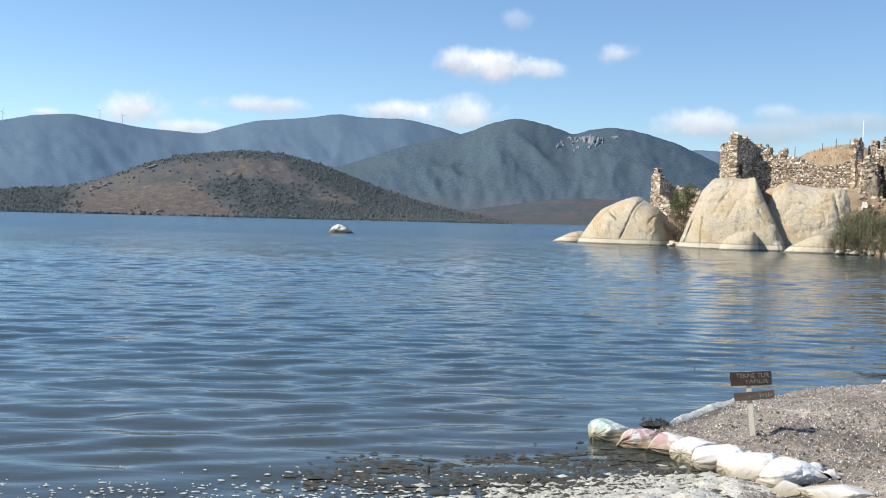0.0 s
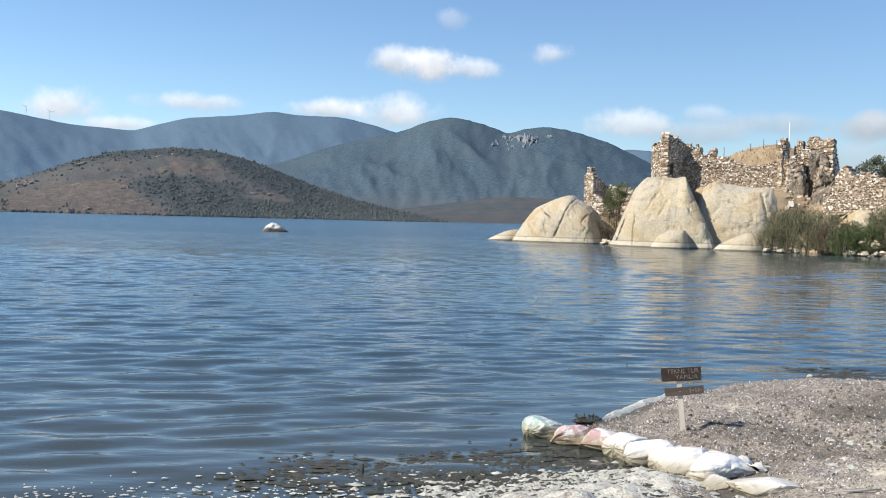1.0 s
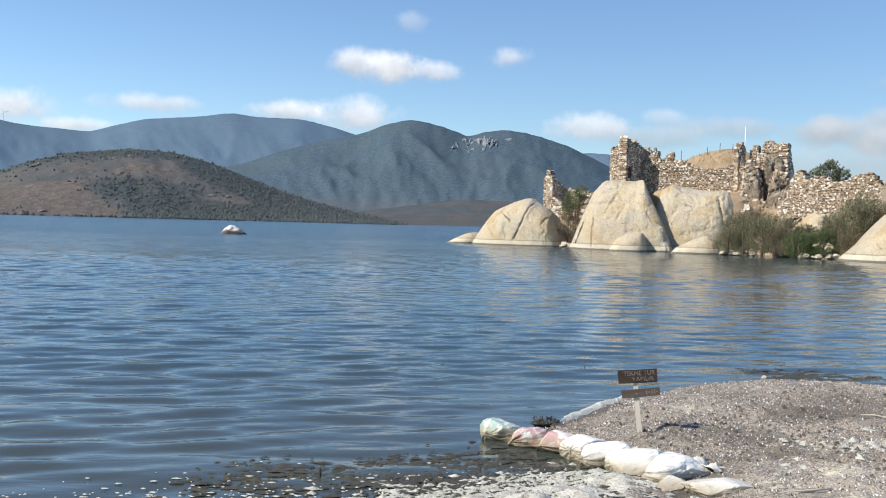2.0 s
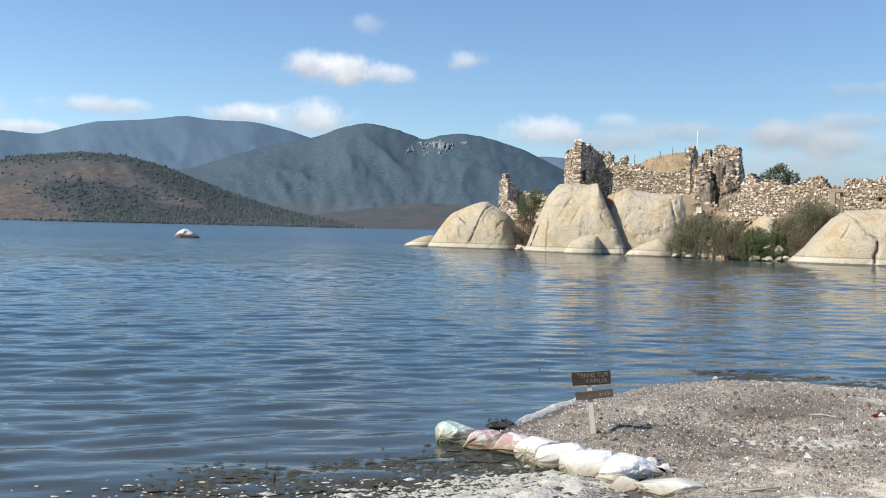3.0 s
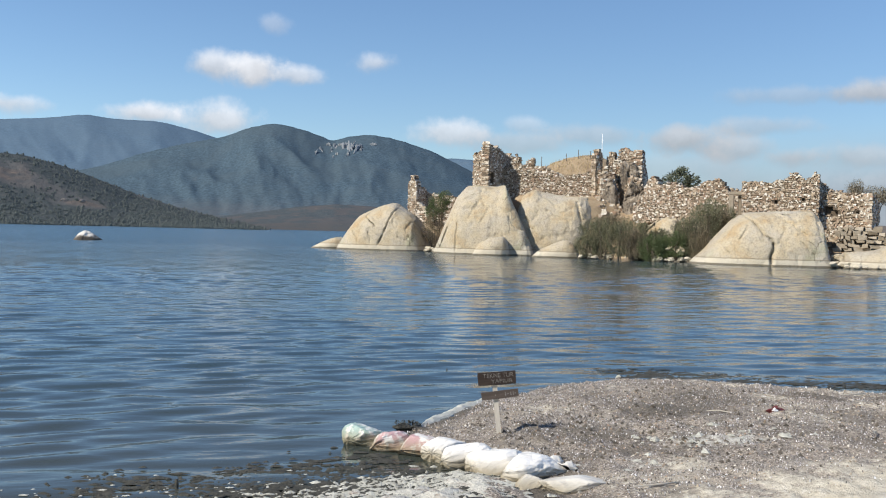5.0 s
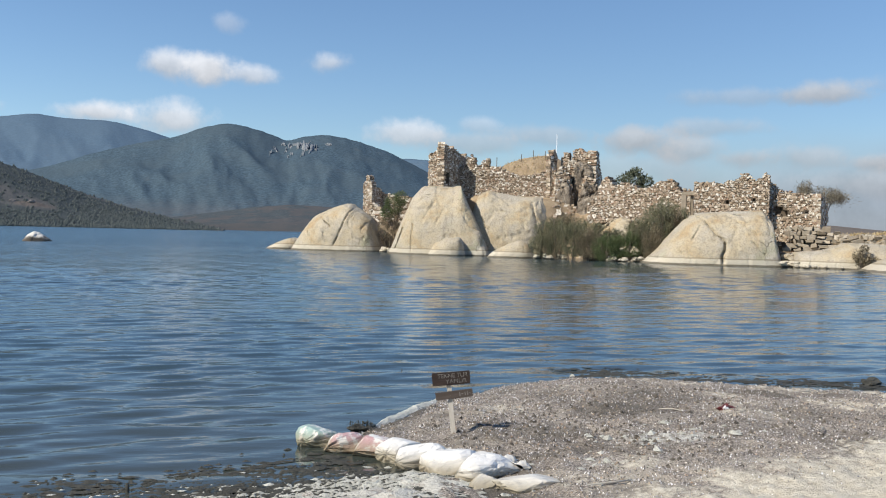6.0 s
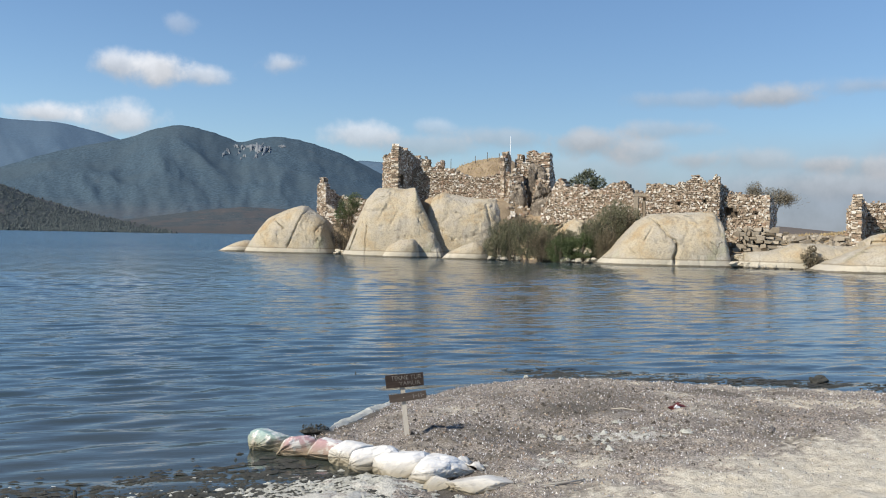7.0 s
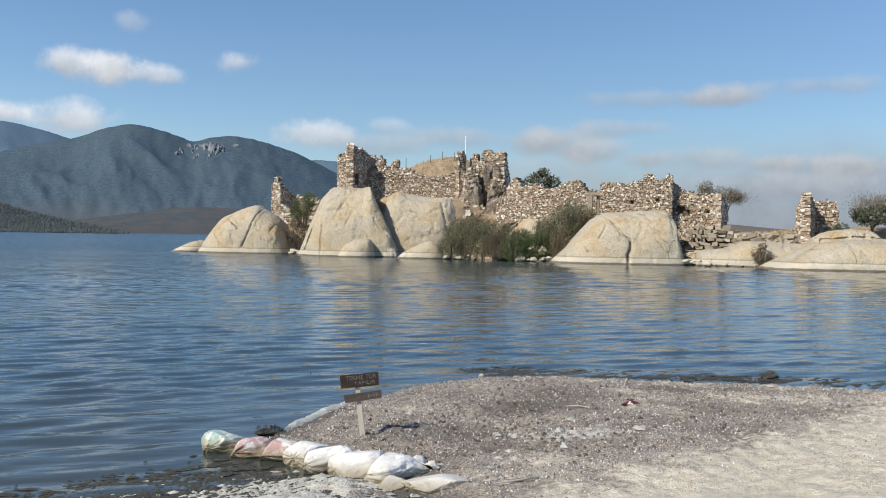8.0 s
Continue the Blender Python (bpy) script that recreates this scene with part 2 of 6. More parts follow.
def water():
    m, t, b = material("lake_water", 0.04)
    b.inputs["IOR"].default_value = 1.333
    b.inputs["Specular IOR Level"].default_value = 0.5
    g = t.nodes.new("ShaderNodeNewGeometry")
    s = t.nodes.new("ShaderNodeSeparateXYZ")
    t.links.new(g.outputs["Position"], s.inputs[0])
    near = spread(t, math_node(t, "ADD", s.outputs[1], math_node(t, "MULTIPLY", grain(t, 0.25, 3.0, space="World"), 6.0)), 26.0, 11.0)
    # far water gets a lighter blue, painting in the sky that waves reflect
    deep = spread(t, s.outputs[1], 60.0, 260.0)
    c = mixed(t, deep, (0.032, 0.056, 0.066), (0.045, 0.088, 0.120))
    c = mixed(t, near, c, (0.050, 0.057, 0.047))
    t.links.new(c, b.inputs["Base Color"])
    w1 = grain(t, 0.7, 3.0, 0.5, (0.42, 1.25, 1), "World")
    w2 = grain(t, 2.6, 3.0, 0.55, (0.5, 1.3, 1), "World")
    w3 = grain(t, 7.0, 2.0, 0.5, (0.6, 1.3, 1), "World")
    calm = spread(t, s.outputs[1], 40.0, 230.0, 0.06, 0.7)
    patch = spread(t, grain(t, 0.035, 3.0, 0.5, (0.4, 1.2, 1), "World"), 0.3, 0.7, 0.55, 1.15)
    h = math_node(t, "ADD", math_node(t, "MULTIPLY", w1, 1.0), math_node(t, "MULTIPLY", w2, 0.5))
    h = math_node(t, "ADD", h, math_node(t, "MULTIPLY", w3, 0.05))
    h = math_node(t, "MULTIPLY", h, math_node(t, "MULTIPLY", calm, patch))
    bump(t, b, h, 1.0, 0.42)
    t.links.new(spread(t, s.outputs[1], 30.0, 190.0, 0.03, 0.24), b.inputs["Roughness"])
    return m


def shore_ground():
    m, t, b = material("shore_ground", 0.95)
    at = t.nodes.new("ShaderNodeAttribute")
    at.attribute_name = "zones"
    s = t.nodes.new("ShaderNodeSeparateColor")
    t.links.new(at.outputs["Color"], s.inputs[0])
    mid, fine, grit = grain(t, 1.4, 5.0, 0.6), grain(t, 8.0, 5.0, 0.65), grain(t, 42.0, 3.0, 0.6)
    gravel = ramp(t, grit, [(0.3, (0.082, 0.069, 0.058)), (0.46, (0.235, 0.202, 0.168)), (0.60, (0.44, 0.39, 0.33)), (0.75, (0.73, 0.69, 0.64))])
    gravel = mixed(t, spread(t, mid, 0.50, 0.66, 0, 0.7), gravel, (0.47, 0.42, 0.345))
    gravel = mixed(t, spread(t, grain(t, 0.7, 5.0, 0.65), 0.50, 0.64, 0, 0.75), gravel, (0.10, 0.086, 0.07))
    gravel = mixed(t, spread(t, fine, 0.54, 0.68, 0, 0.7), gravel, (0.075, 0.062, 0.048))
    sand = ramp(t, fine, [(0.3, (0.44, 0.385, 0.29)), (0.5, (0.56, 0.505, 0.40)), (0.7, (0.68, 0.63, 0.525))])
    edge = math_node(t, "ADD", s.outputs[0], math_node(t, "ADD", math_node(t, "MULTIPLY", math_node(t, "SUBTRACT", fine, 0.5), 1.5), math_node(t, "MULTIPLY", math_node(t, "SUBTRACT", mid, 0.5), 1.2)))
    c = mixed(t, spread(t, edge, 0.30, 0.80), gravel, sand)
    crust = math_node(t, "ADD", s.outputs[2], math_node(t, "MULTIPLY", math_node(t, "SUBTRACT", fine, 0.5), 1.3))
    c = mixed(t, spread(t, crust, 0.5, 0.8, 0, 0.75), c, (0.62, 0.61, 0.55))
    c = mixed(t, spread(t, s.outputs[1], 0.2, 0.9, 0, 0.8), c, (0.08, 0.072, 0.058))
    t.links.new(c, b.inputs["Base Color"])
    h = math_node(t, "ADD", math_node(t, "MULTIPLY", fine, 1.0), math_node(t, "MULTIPLY", grit, 0.5))
    bump(t, b, h, 0.9, 0.05)
    return m


def sack(name, print_colour=None):
    m, t, b = material(name, 0.55)
    big, fine = grain(t, 3.5, 5.0, 0.6), grain(t, 60.0, 2.0)
    c = mixed(t, spread(t, big, 0.38, 0.72, 0, 0.55), (0.80, 0.785, 0.75), (0.58, 0.545, 0.47))
    if print_colour:
        co = t.nodes.new("ShaderNodeTexCoord")
        sp = t.nodes.new("ShaderNodeSeparateXYZ")
        t.links.new(co.outputs["Object"], sp.inputs[0])
        side = math_node(t, "ADD", sp.outputs[2], math_node(t, "MULTIPLY", grain(t, 9.0, 5.0, 0.7), 0.3))
        patchy = math_node(t, "MULTIPLY", spread(t, side, 0.16, 0.28), spread(t, grain(t, 6.0, 5.0, 0.65), 0.40, 0.52))
        c = mixed(t, math_node(t, "MULTIPLY", patchy, 0.75), c, print_colour)
    # mud at the foot, darkened and raised to paint shade on lower fronts
    z = math_node(t, "ADD", world_z(t), math_node(t, "MULTIPLY", big, 0.12))
    c = mixed(t, spread(t, z, 0.30, 0.10, 0, 0.85), c, (0.23, 0.19, 0.11))
    t.links.new(c, b.inputs["Base Color"])
    bump(t, b, math_node(t, "ADD", grain(t, 9.0, 4.0, 0.5, (0.5, 1.6, 2.0)), math_node(t, "MULTIPLY", fine, 0.08)), 0.7, 0.07)
    return m


GRANITE, STONE = granite(), masonry_stone()
MORTAR = simple("mortar", [(0.3, (0.085, 0.066, 0.048)), (0.7, (0.16, 0.128, 0.094))], 2.0, 0.95, 0.6, 0.08)
DARK_MASONRY = simple("weathered_masonry", [(0.32, (0.075, 0.062, 0.05)), (0.5, (0.22, 0.185, 0.145)), (0.68, (0.40, 0.35, 0.285))], 1.2, 0.95, 0.8, 0.15)
ASHLAR = simple("cut_stone", [(0.25, (0.21, 0.175, 0.13)), (0.5, (0.34, 0.295, 0.23)), (0.8, (0.50, 0.45, 0.375))], 2.5, 0.9, 0.6, 0.05, obj_random=0.45)
EARTH = simple("dry_earth", [(0.25, (0.17, 0.125, 0.08)), (0.5, (0.31, 0.235, 0.15)), (0.75, (0.42, 0.34, 0.235))], 0.7, 0.95, 0.7, 0.15)
WATER, SHORE, HILL = water(), shore_ground(), near_hill()
# blue aerial haze is mixed into the base colours of these three
FAR_A = far_slope("haze_blue_mountain", (0.094, 0.144, 0.200), (0.105, 0.154, 0.206), (0.125, 0.162, 0.20), 0.4, low=(0.125, 0.15, 0.18), low_z=50.0, contrast=0.10, relief=0.07)
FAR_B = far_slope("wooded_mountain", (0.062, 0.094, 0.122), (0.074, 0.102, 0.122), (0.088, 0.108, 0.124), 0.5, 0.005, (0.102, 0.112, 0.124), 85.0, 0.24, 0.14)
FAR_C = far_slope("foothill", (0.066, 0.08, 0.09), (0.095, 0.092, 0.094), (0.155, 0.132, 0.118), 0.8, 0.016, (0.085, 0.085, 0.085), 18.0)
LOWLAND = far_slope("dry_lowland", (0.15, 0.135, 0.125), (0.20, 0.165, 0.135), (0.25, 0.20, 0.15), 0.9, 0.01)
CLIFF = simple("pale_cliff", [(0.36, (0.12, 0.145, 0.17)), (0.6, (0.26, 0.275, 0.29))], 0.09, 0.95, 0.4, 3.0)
OUTCROP = simple("pale_outcrop", [(0.35, (0.17, 0.15, 0.135)), (0.65, (0.32, 0.28, 0.245))], 0.2, 0.95, 0.5, 0.6)
TAMARISK = leaf("tamarisk_leaf", [(0.2, (0.066, 0.072, 0.038)), (0.5, (0.135, 0.135, 0.078)), (0.8, (0.215, 0.208, 0.13))])
GREEN_BUSH = leaf("green_leaf", [(0.2, (0.04, 0.062, 0.022)), (0.5, (0.085, 0.115, 0.045)), (0.8, (0.14, 0.165, 0.075))])
BROWN_BUSH = leaf("dry_leaf", [(0.2, (0.08, 0.066, 0.04)), (0.5, (0.165, 0.138, 0.088)), (0.8, (0.26, 0.22, 0.15))])
OLIVE = leaf("olive_leaf", [(0.2, (0.045, 0.06, 0.035)), (0.55, (0.11, 0.125, 0.08)), (0.85, (0.19, 0.20, 0.145))])
DRY_TWIG = leaf("dry_twig", [(0.2, (0.11, 0.095, 0.07)), (0.5, (0.20, 0.18, 0.135)), (0.8, (0.29, 0.265, 0.205))])
GRASS = leaf("dry_grass", [(0.2, (0.26, 0.19, 0.09)), (0.5, (0.40, 0.31, 0.165)), (0.8, (0.50, 0.41, 0.25))])
# crown greens greyed, so the haze before the hill is in the colour
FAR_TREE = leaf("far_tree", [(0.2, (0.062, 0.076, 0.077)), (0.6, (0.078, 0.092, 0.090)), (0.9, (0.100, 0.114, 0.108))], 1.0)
BARK = simple("bark", [(0.3, (0.07, 0.055, 0.04)), (0.7, (0.16, 0.13, 0.10))], 3.0, 0.95, 0.6, 0.03, stretch=(1, 1, 0.3))
SHELL = simple("pale_grit", [(0.0, (0.08, 0.072, 0.068)), (0.45, (0.17, 0.155, 0.145)), (0.7, (0.40, 0.38, 0.375)), (0.9, (0.80, 0.79, 0.79))], 8.0, 0.7, 0.0, island=0.85)
CLOD = simple("dark_clod", [(0.3, (0.06, 0.052, 0.042)), (0.7, (0.17, 0.145, 0.115))], 9.0, 0.95, 0.7, 0.03, island=0.4)
CRUST = simple("pale_mud", [(0.3, (0.17, 0.165, 0.14)), (0.48, (0.40, 0.395, 0.345)), (0.7, (0.66, 0.65, 0.59))], 6.0, 0.9, 0.8, 0.03)
FOAM = simple("foam", [(0.3, (0.40, 0.40, 0.35)), (0.7, (0.62, 0.62, 0.57))], 12.0, 0.8, 0.6, 0.03)
WEED = simple("wet_weed", [(0.3, (0.028, 0.029, 0.025)), (0.7, (0.075, 0.073, 0.062))], 7.0, 0.8, 0.5, 0.03)
BOARD = simple("brown_board", [(0.3, (0.016, 0.011, 0.009)), (0.55, (0.034, 0.023, 0.018)), (0.8, (0.075, 0.053, 0.042))], 4.0, 0.8, 0.5, 0.006, stretch=(0.4, 3, 3))
GREY_BOARD = simple("grey_board", [(0.3, (0.045, 0.034, 0.027)), (0.55, (0.08, 0.063, 0.052)), (0.8, (0.13, 0.108, 0.09))], 4.0, 0.85, 0.5, 0.006, stretch=(0.4, 3, 3))
LATH = simple("pale_lath", [(0.3, (0.36, 0.32, 0.26)), (0.7, (0.58, 0.54, 0.47))], 5.0, 0.85, 0.5, 0.005, stretch=(3, 3, 0.3))
PAINT = simple("faded_paint", [(0.38, (0.05, 0.04, 0.034)), (0.6, (0.26, 0.24, 0.22))], 30.0, 0.8, 0.0)
def guano_rock():
    m, t, b = material("guano_rock", 0.9)
    n = grain(t, 1.1, 5.0, 0.6)
    z = math_node(t, "ADD", world_z(t), math_node(t, "MULTIPLY", math_node(t, "SUBTRACT", n, 0.5), 1.6))
    c = mixed(t, spread(t, z, 0.35, 0.9), (0.10, 0.085, 0.07), (0.56, 0.54, 0.50))
    t.links.new(c, b.inputs["Base Color"])
    bump(t, b, n, 0.6, 0.15)
    return m


GUANO = guano_rock()
WHITE = simple("white_paint", [(0.3, (0.7, 0.7, 0.7)), (0.7, (0.82, 0.82, 0.82))], 3.0, 0.5, 0.0)
# turbine white, dimmed to grey-blue to paint in the haze
HAZY_WHITE = simple("haze_dimmed_white", [(0.3, (0.30, 0.33, 0.36)), (0.7, (0.38, 0.41, 0.44))], 0.3, 0.7, 0.0)
RED = simple("red_plastic", [(0.3, (0.08, 0.015, 0.015)), (0.7, (0.18, 0.045, 0.04))], 20.0, 0.5, 0.0)
SACKS = [sack("teal_printed_sack", (0.17, 0.33, 0.30)), sack("red_printed_sack", (0.40, 0.17, 0.19)), sack("white_sack")]


# ---- mesh helpers ----
def mesh_from(name, verts, faces, mat, smooth=False):
    me = bpy.data.meshes.new(name)
    me.from_pydata([tuple(v) for v in verts], [], [tuple(f) for f in faces])
    me.materials.append(mat)
    if smooth:
        me.polygons.foreach_set("use_smooth", [True] * len(me.polygons))
    me.update()
    return me


def thing(name, label, category, m=None, group="", kind=""):
    """An empty at the base of a thing, which parents its parts."""
    e = new(name)
    e.empty_display_size = 0.1
    if m is not None:
        e.matrix_world = m
    return tagged(e, label, category, group, kind)


def solid(name, me, label, category, m=None, group="", kind=""):
    ob = new(name, me)
    if m is not None:
        ob.matrix_world = m
    return tagged(ob, label, category, group, kind)


def piece(name, me, parent, label="", m=None, kind=""):
    ob = new(name, me)
    ob.parent = parent
    if m is not None:
        ob.matrix_basis = m
    return tagged(ob, label, kind=kind)


def grid_faces(nu, nv):
    a = (np.arange(nu - 1)[:, None] * nv + np.arange(nv - 1)[None, :]).ravel()
    return np.stack([a, a + nv, a + nv + 1, a + 1], 1).tolist()


def lerp_list(pts):
    xs, ys = [p[0] for p in pts], [p[1] for p in pts]
    return lambda x: np.interp(x, xs, ys)


def fbm(x, y, z, octaves=4, h=0.9):
    return noise.fractal((x, y, z), h, 2.1, octaves)


# the island's own frame: u along its shore, v away from the camera
TURN = radians(24.7)
ISLE = Matrix(((math.cos(TURN), math.sin(TURN), 0, 0), (-math.sin(TURN), math.cos(TURN), 0, 0), (0, 0, 1, 0), (0, 0, 0, 1)))


def isle(u, v, z=0.0, rz=0.0):
    return ISLE @ pose(u, v, z, 0, 0, rz)


# ---- ground, water ----
def spaced(lo, hi, step, far):
    """Even steps from lo to hi, then growing ones out to -far and far."""
    mid = list(np.arange(lo, hi + 1e-6, step))
    out, d = [], step
    while hi + sum(out) < far:
        d *= 1.22
        out.append(d)
    ups = list(hi + np.cumsum(out))
    downs = [lo - (u - hi) for u in ups][::-1]
    return np.array(downs + mid + ups)


SPIT = [(60, -6), (24, 9.0), (13.65, 13.74), (11.5, 15.0), (9.9, 16.1), (8.55, 16.9), (7.3, 17.05), (6.2, 16.6), (5.2, 15.75), (4.4, 15.1),
        (3.65, 14.0), (3.0, 13.1), (2.45, 12.45), (2.1, 12.1), (2.5, 11.55), (2.9, 11.0), (3.25, 10.4), (3.5, 9.7), (3.4, 9.1), (2.0, 8.6), (-1.0, 8.2), (-5, 7.6), (-20, 6), (-80, -6), (-80, -80), (60, -80)]


def spit_distance(px, py):
    """Distance to the waterline, positive on land."""
    best, inside = np.full(px.shape, 1e9), np.zeros(px.shape, bool)
    for (x0, y0), (x1, y1) in zip(SPIT, SPIT[1:] + SPIT[:1]):
        dx, dy = x1 - x0, y1 - y0
        k = np.clip(((px - x0) * dx + (py - y0) * dy) / (dx * dx + dy * dy), 0, 1)
        best = np.minimum(best, np.hypot(px - x0 - k * dx, py - y0 - k * dy))
        if y0 != y1:
            cross = ((y0 > py) != (y1 > py)) & (px < (x1 - x0) * (py - y0) / (y1 - y0) + x0)
            inside ^= cross
    return np.where(inside, best, -best)


def lump(px, py, x, y, r):
    return np.exp(-((px - x) ** 2 + (py - y) ** 2) / (r * r))


def ground_height(px, py):
    d = spit_distance(px, py)
    land = 0.24 * (1 - np.exp(-np.maximum(d, 0) / 1.1)) + 0.012 * np.clip(d, 0, 12) + 0.095 * np.maximum(8.2 - py, 0) * (d > 0)
    bed = -0.22 * (1 - np.exp(np.minimum(d, 0) / 1.6)) - 0.06 * np.clip(-d, 0, 50)
    h = np.where(d > 0, np.minimum(land, 2.5), bed)
    mud = lump(px, py, 2.5, 9.5, 0.75) + lump(px, py, 1.5, 9.35, 0.75) + 0.8 * lump(px, py, 2.6, 10.05, 0.5) + 0.8 * lump(px, py, 1.6, 10.1, 0.5)
    return h + 0.17 * np.clip(mud, 0, 1) * (d < 0.4), d, mud


def build_ground():
    xs, ys = spaced(-7, 15, 0.075, 4900), spaced(6.5, 18, 0.075, 4900)
    gx, gy = np.meshgrid(xs, ys, indexing="ij")
    h, d, mud = ground_height(gx, gy)
    fine = (np.abs(gx - 4) < 13) & (np.abs(gy - 12) < 8)
    rough = np.zeros(h.shape)
    for i, j in zip(*np.nonzero(fine)):
        p = (gx[i, j], gy[i, j])
        rough[i, j] = 0.035 * fbm(p[0] * 0.9, p[1] * 0.9, 2.0, 3) + 0.042 * fbm(p[0] * 4, p[1] * 4, 5.0, 4)
    h = h + rough * np.clip(0.5 + np.abs(d), 0.45, 1.0) + 0.9 * rough * np.clip(mud * 1.5, 0, 1) * (d < 0.4)
    verts = np.stack([gx.ravel(), gy.ravel(), h.ravel()], 1)
    me = mesh_from("ground", verts, grid_faces(len(xs), len(ys)), SHORE, True)
    # zones: pale sand, wet mud at the waterline, salt crust
    sand_line = 8.7 + 0.42 * np.maximum(gx - 5.2, 0)
    sand = np.clip((sand_line - gy) / 1.7 + 0.45, 0, 1) * (d > 0) * np.clip((gx - 2.5) / 2, 0, 1)
    # trodden pale bands among the gravel: x, y, radius, strength
    for x, y, r, k in ((9.6, 12.5, 0.7, 0.7), (10.6, 12.1, 0.8, 0.75), (11.8, 11.8, 0.9, 0.75), (8.6, 15.4, 0.9, 0.65), (10.2, 14.6, 0.8, 0.7), (11.6, 13.8, 0.8, 0.7), (12.8, 13.0, 0.8, 0.6),
                       (8.5, 13.6, 0.45, 0.7), (8.2, 12.8, 0.45, 0.7), (7.9, 12.0, 0.5, 0.65), (4.9, 13.3, 0.5, 0.65), (6.6, 15.2, 0.6, 0.5), (5.2, 9.9, 0.5, 0.55), (4.4, 9.4, 0.5, 0.5)):
        sand = np.maximum(sand, k * lump(gx, gy, x, y, r))
    wet = np.clip(1 - np.abs(d - 0.02) / 0.4, 0, 1) * (gx > 2) + np.clip(-d * 1.2, 0, 1) * (1 - np.clip(mud * 1.3, 0, 1))
    damp = 0.6 * lump(gx, gy, 4.3, 11.7, 1.1) + 0.6 * lump(gx, gy, 7.3, 13.6, 1.1) + 0.7 * lump(gx, gy, 6.2, 12.6, 0.8) + 0.5 * lump(gx, gy, 8.6, 11.9, 1.0) + 0.35 * lump(gx, gy, 7.6, 10.4, 0.9) + 0.35 * lump(gx, gy, 4.6, 14.2, 0.6)
    wet = np.clip(damp * (d > 0.2) + wet * (gy < 14.6) + np.clip(1 - np.abs(d) / 0.2, 0, 1) * 0.5, 0, 1)
    crust = 0.6 * lump(gx, gy, 5.6, 10.8, 0.6) + 0.7 * lump(gx, gy, 4.75, 10.05, 0.35) + 0.6 * lump(gx, gy, 6.4, 10.75, 0.5) + np.clip(mud * 1.2 - 0.3, 0, 1) * (d < 0.3) * 0.75
    col = me.color_attributes.new("zones", "FLOAT_COLOR", "POINT")
    rgba = np.stack([sand.ravel(), wet.ravel(), np.clip(crust, 0, 1).ravel(), np.ones(h.size)], 1)
    col.data.foreach_set("color", rgba.ravel().astype(np.float32))
    return solid("ground", me, "grey gravel and pale sand shore running out under the lake", "ground", kind="structure")


def build_water():
    rng = np.random.default_rng(4)
    xs = np.concatenate([-np.geomspace(4900, 37, 30), np.arange(-35, 20, 0.17), np.arange(20, 76, 0.27), np.geomspace(78, 4900, 26)])
    mid, step = [40.0], 0.1
    while mid[-1] < 135:
        step *= 1.0045
        mid.append(mid[-1] + step)
    ys = np.concatenate([-np.geomspace(4900, 2, 20), np.arange(2, 8, 1.0), np.arange(8.6, 40, 0.1), mid, np.geomspace(mid[-1] + 1.2, 4900, 60)])
    gx, gy = np.meshgrid(xs, ys, indexing="ij")
    cell = np.maximum(np.gradient(xs)[:, None] * 0.4, np.gradient(ys)[None, :])
    d = -spit_distance(gx, gy)
    h = np.zeros(gx.shape)
    for k in range(34):
        wl = 0.36 * 1.054 ** k * rng.uniform(0.9, 1.1)
        a = radians(99) + rng.normal(0, 0.36)
        q = 2 * math.pi / wl
        amp = 0.0031 * wl * np.clip((wl - 2.2 * cell) / (0.5 * wl), 0, 1)
        ph = q * (gx * math.cos(a) + gy * math.sin(a)) + rng.uniform(0, 6.28) + 0.6 * np.sin(gx * 0.31 + gy * 0.17 + k)
        h += amp * (np.sin(ph) + 0.25 * np.cos(2 * ph))
    gust = 0.85 + 0.35 * np.sin(gx * 0.05 + 1.3 * np.sin(gy * 0.07)) * np.sin(gy * 0.11 + 0.8 * np.sin(gx * 0.06))
    h *= np.clip(0.25 + d / 5.0, 0.12, 1.0) * gust
    verts = np.stack([gx.ravel(), gy.ravel(), h.ravel()], 1)
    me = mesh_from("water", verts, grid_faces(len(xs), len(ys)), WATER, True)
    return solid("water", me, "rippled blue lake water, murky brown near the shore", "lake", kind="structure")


# ---- mountains ----
def slope_height(a, s, peak, seed, spurs):
    """Height at the azimuth a, s of the way from the foot (0) to the crest (1) and on behind it."""
    if s > 1:
        return peak * (1 - (s - 1) * 1.6)
    body = 0.12 * s + 0.88 * s * s * (3 - 2 * s) if spurs < 0.1 else s ** 1.15
    n = 1 - abs(fbm(a * 0.22 + seed + 0.6 * s, s * 1.3 + a * 0.05, seed, 2)) * 1.6
    z = peak * body * (1 + spurs * (n - 0.4) * (1 - s) * 1.6) + peak * (0.004 if spurs == 0.10 else 0.009) * fbm(a * 1.6, s * 9, seed, 3)
    z -= peak * 0.03 * abs(fbm(a * 0.55 + 1.2 * s + seed, s * 2.0 + seed, 2.0, 3)) * 4 * s * (1 - s)
    return min(z, peak * (0.25 + 0.75 * s) + 2) if s < 1 else min(z, peak * 1.01)


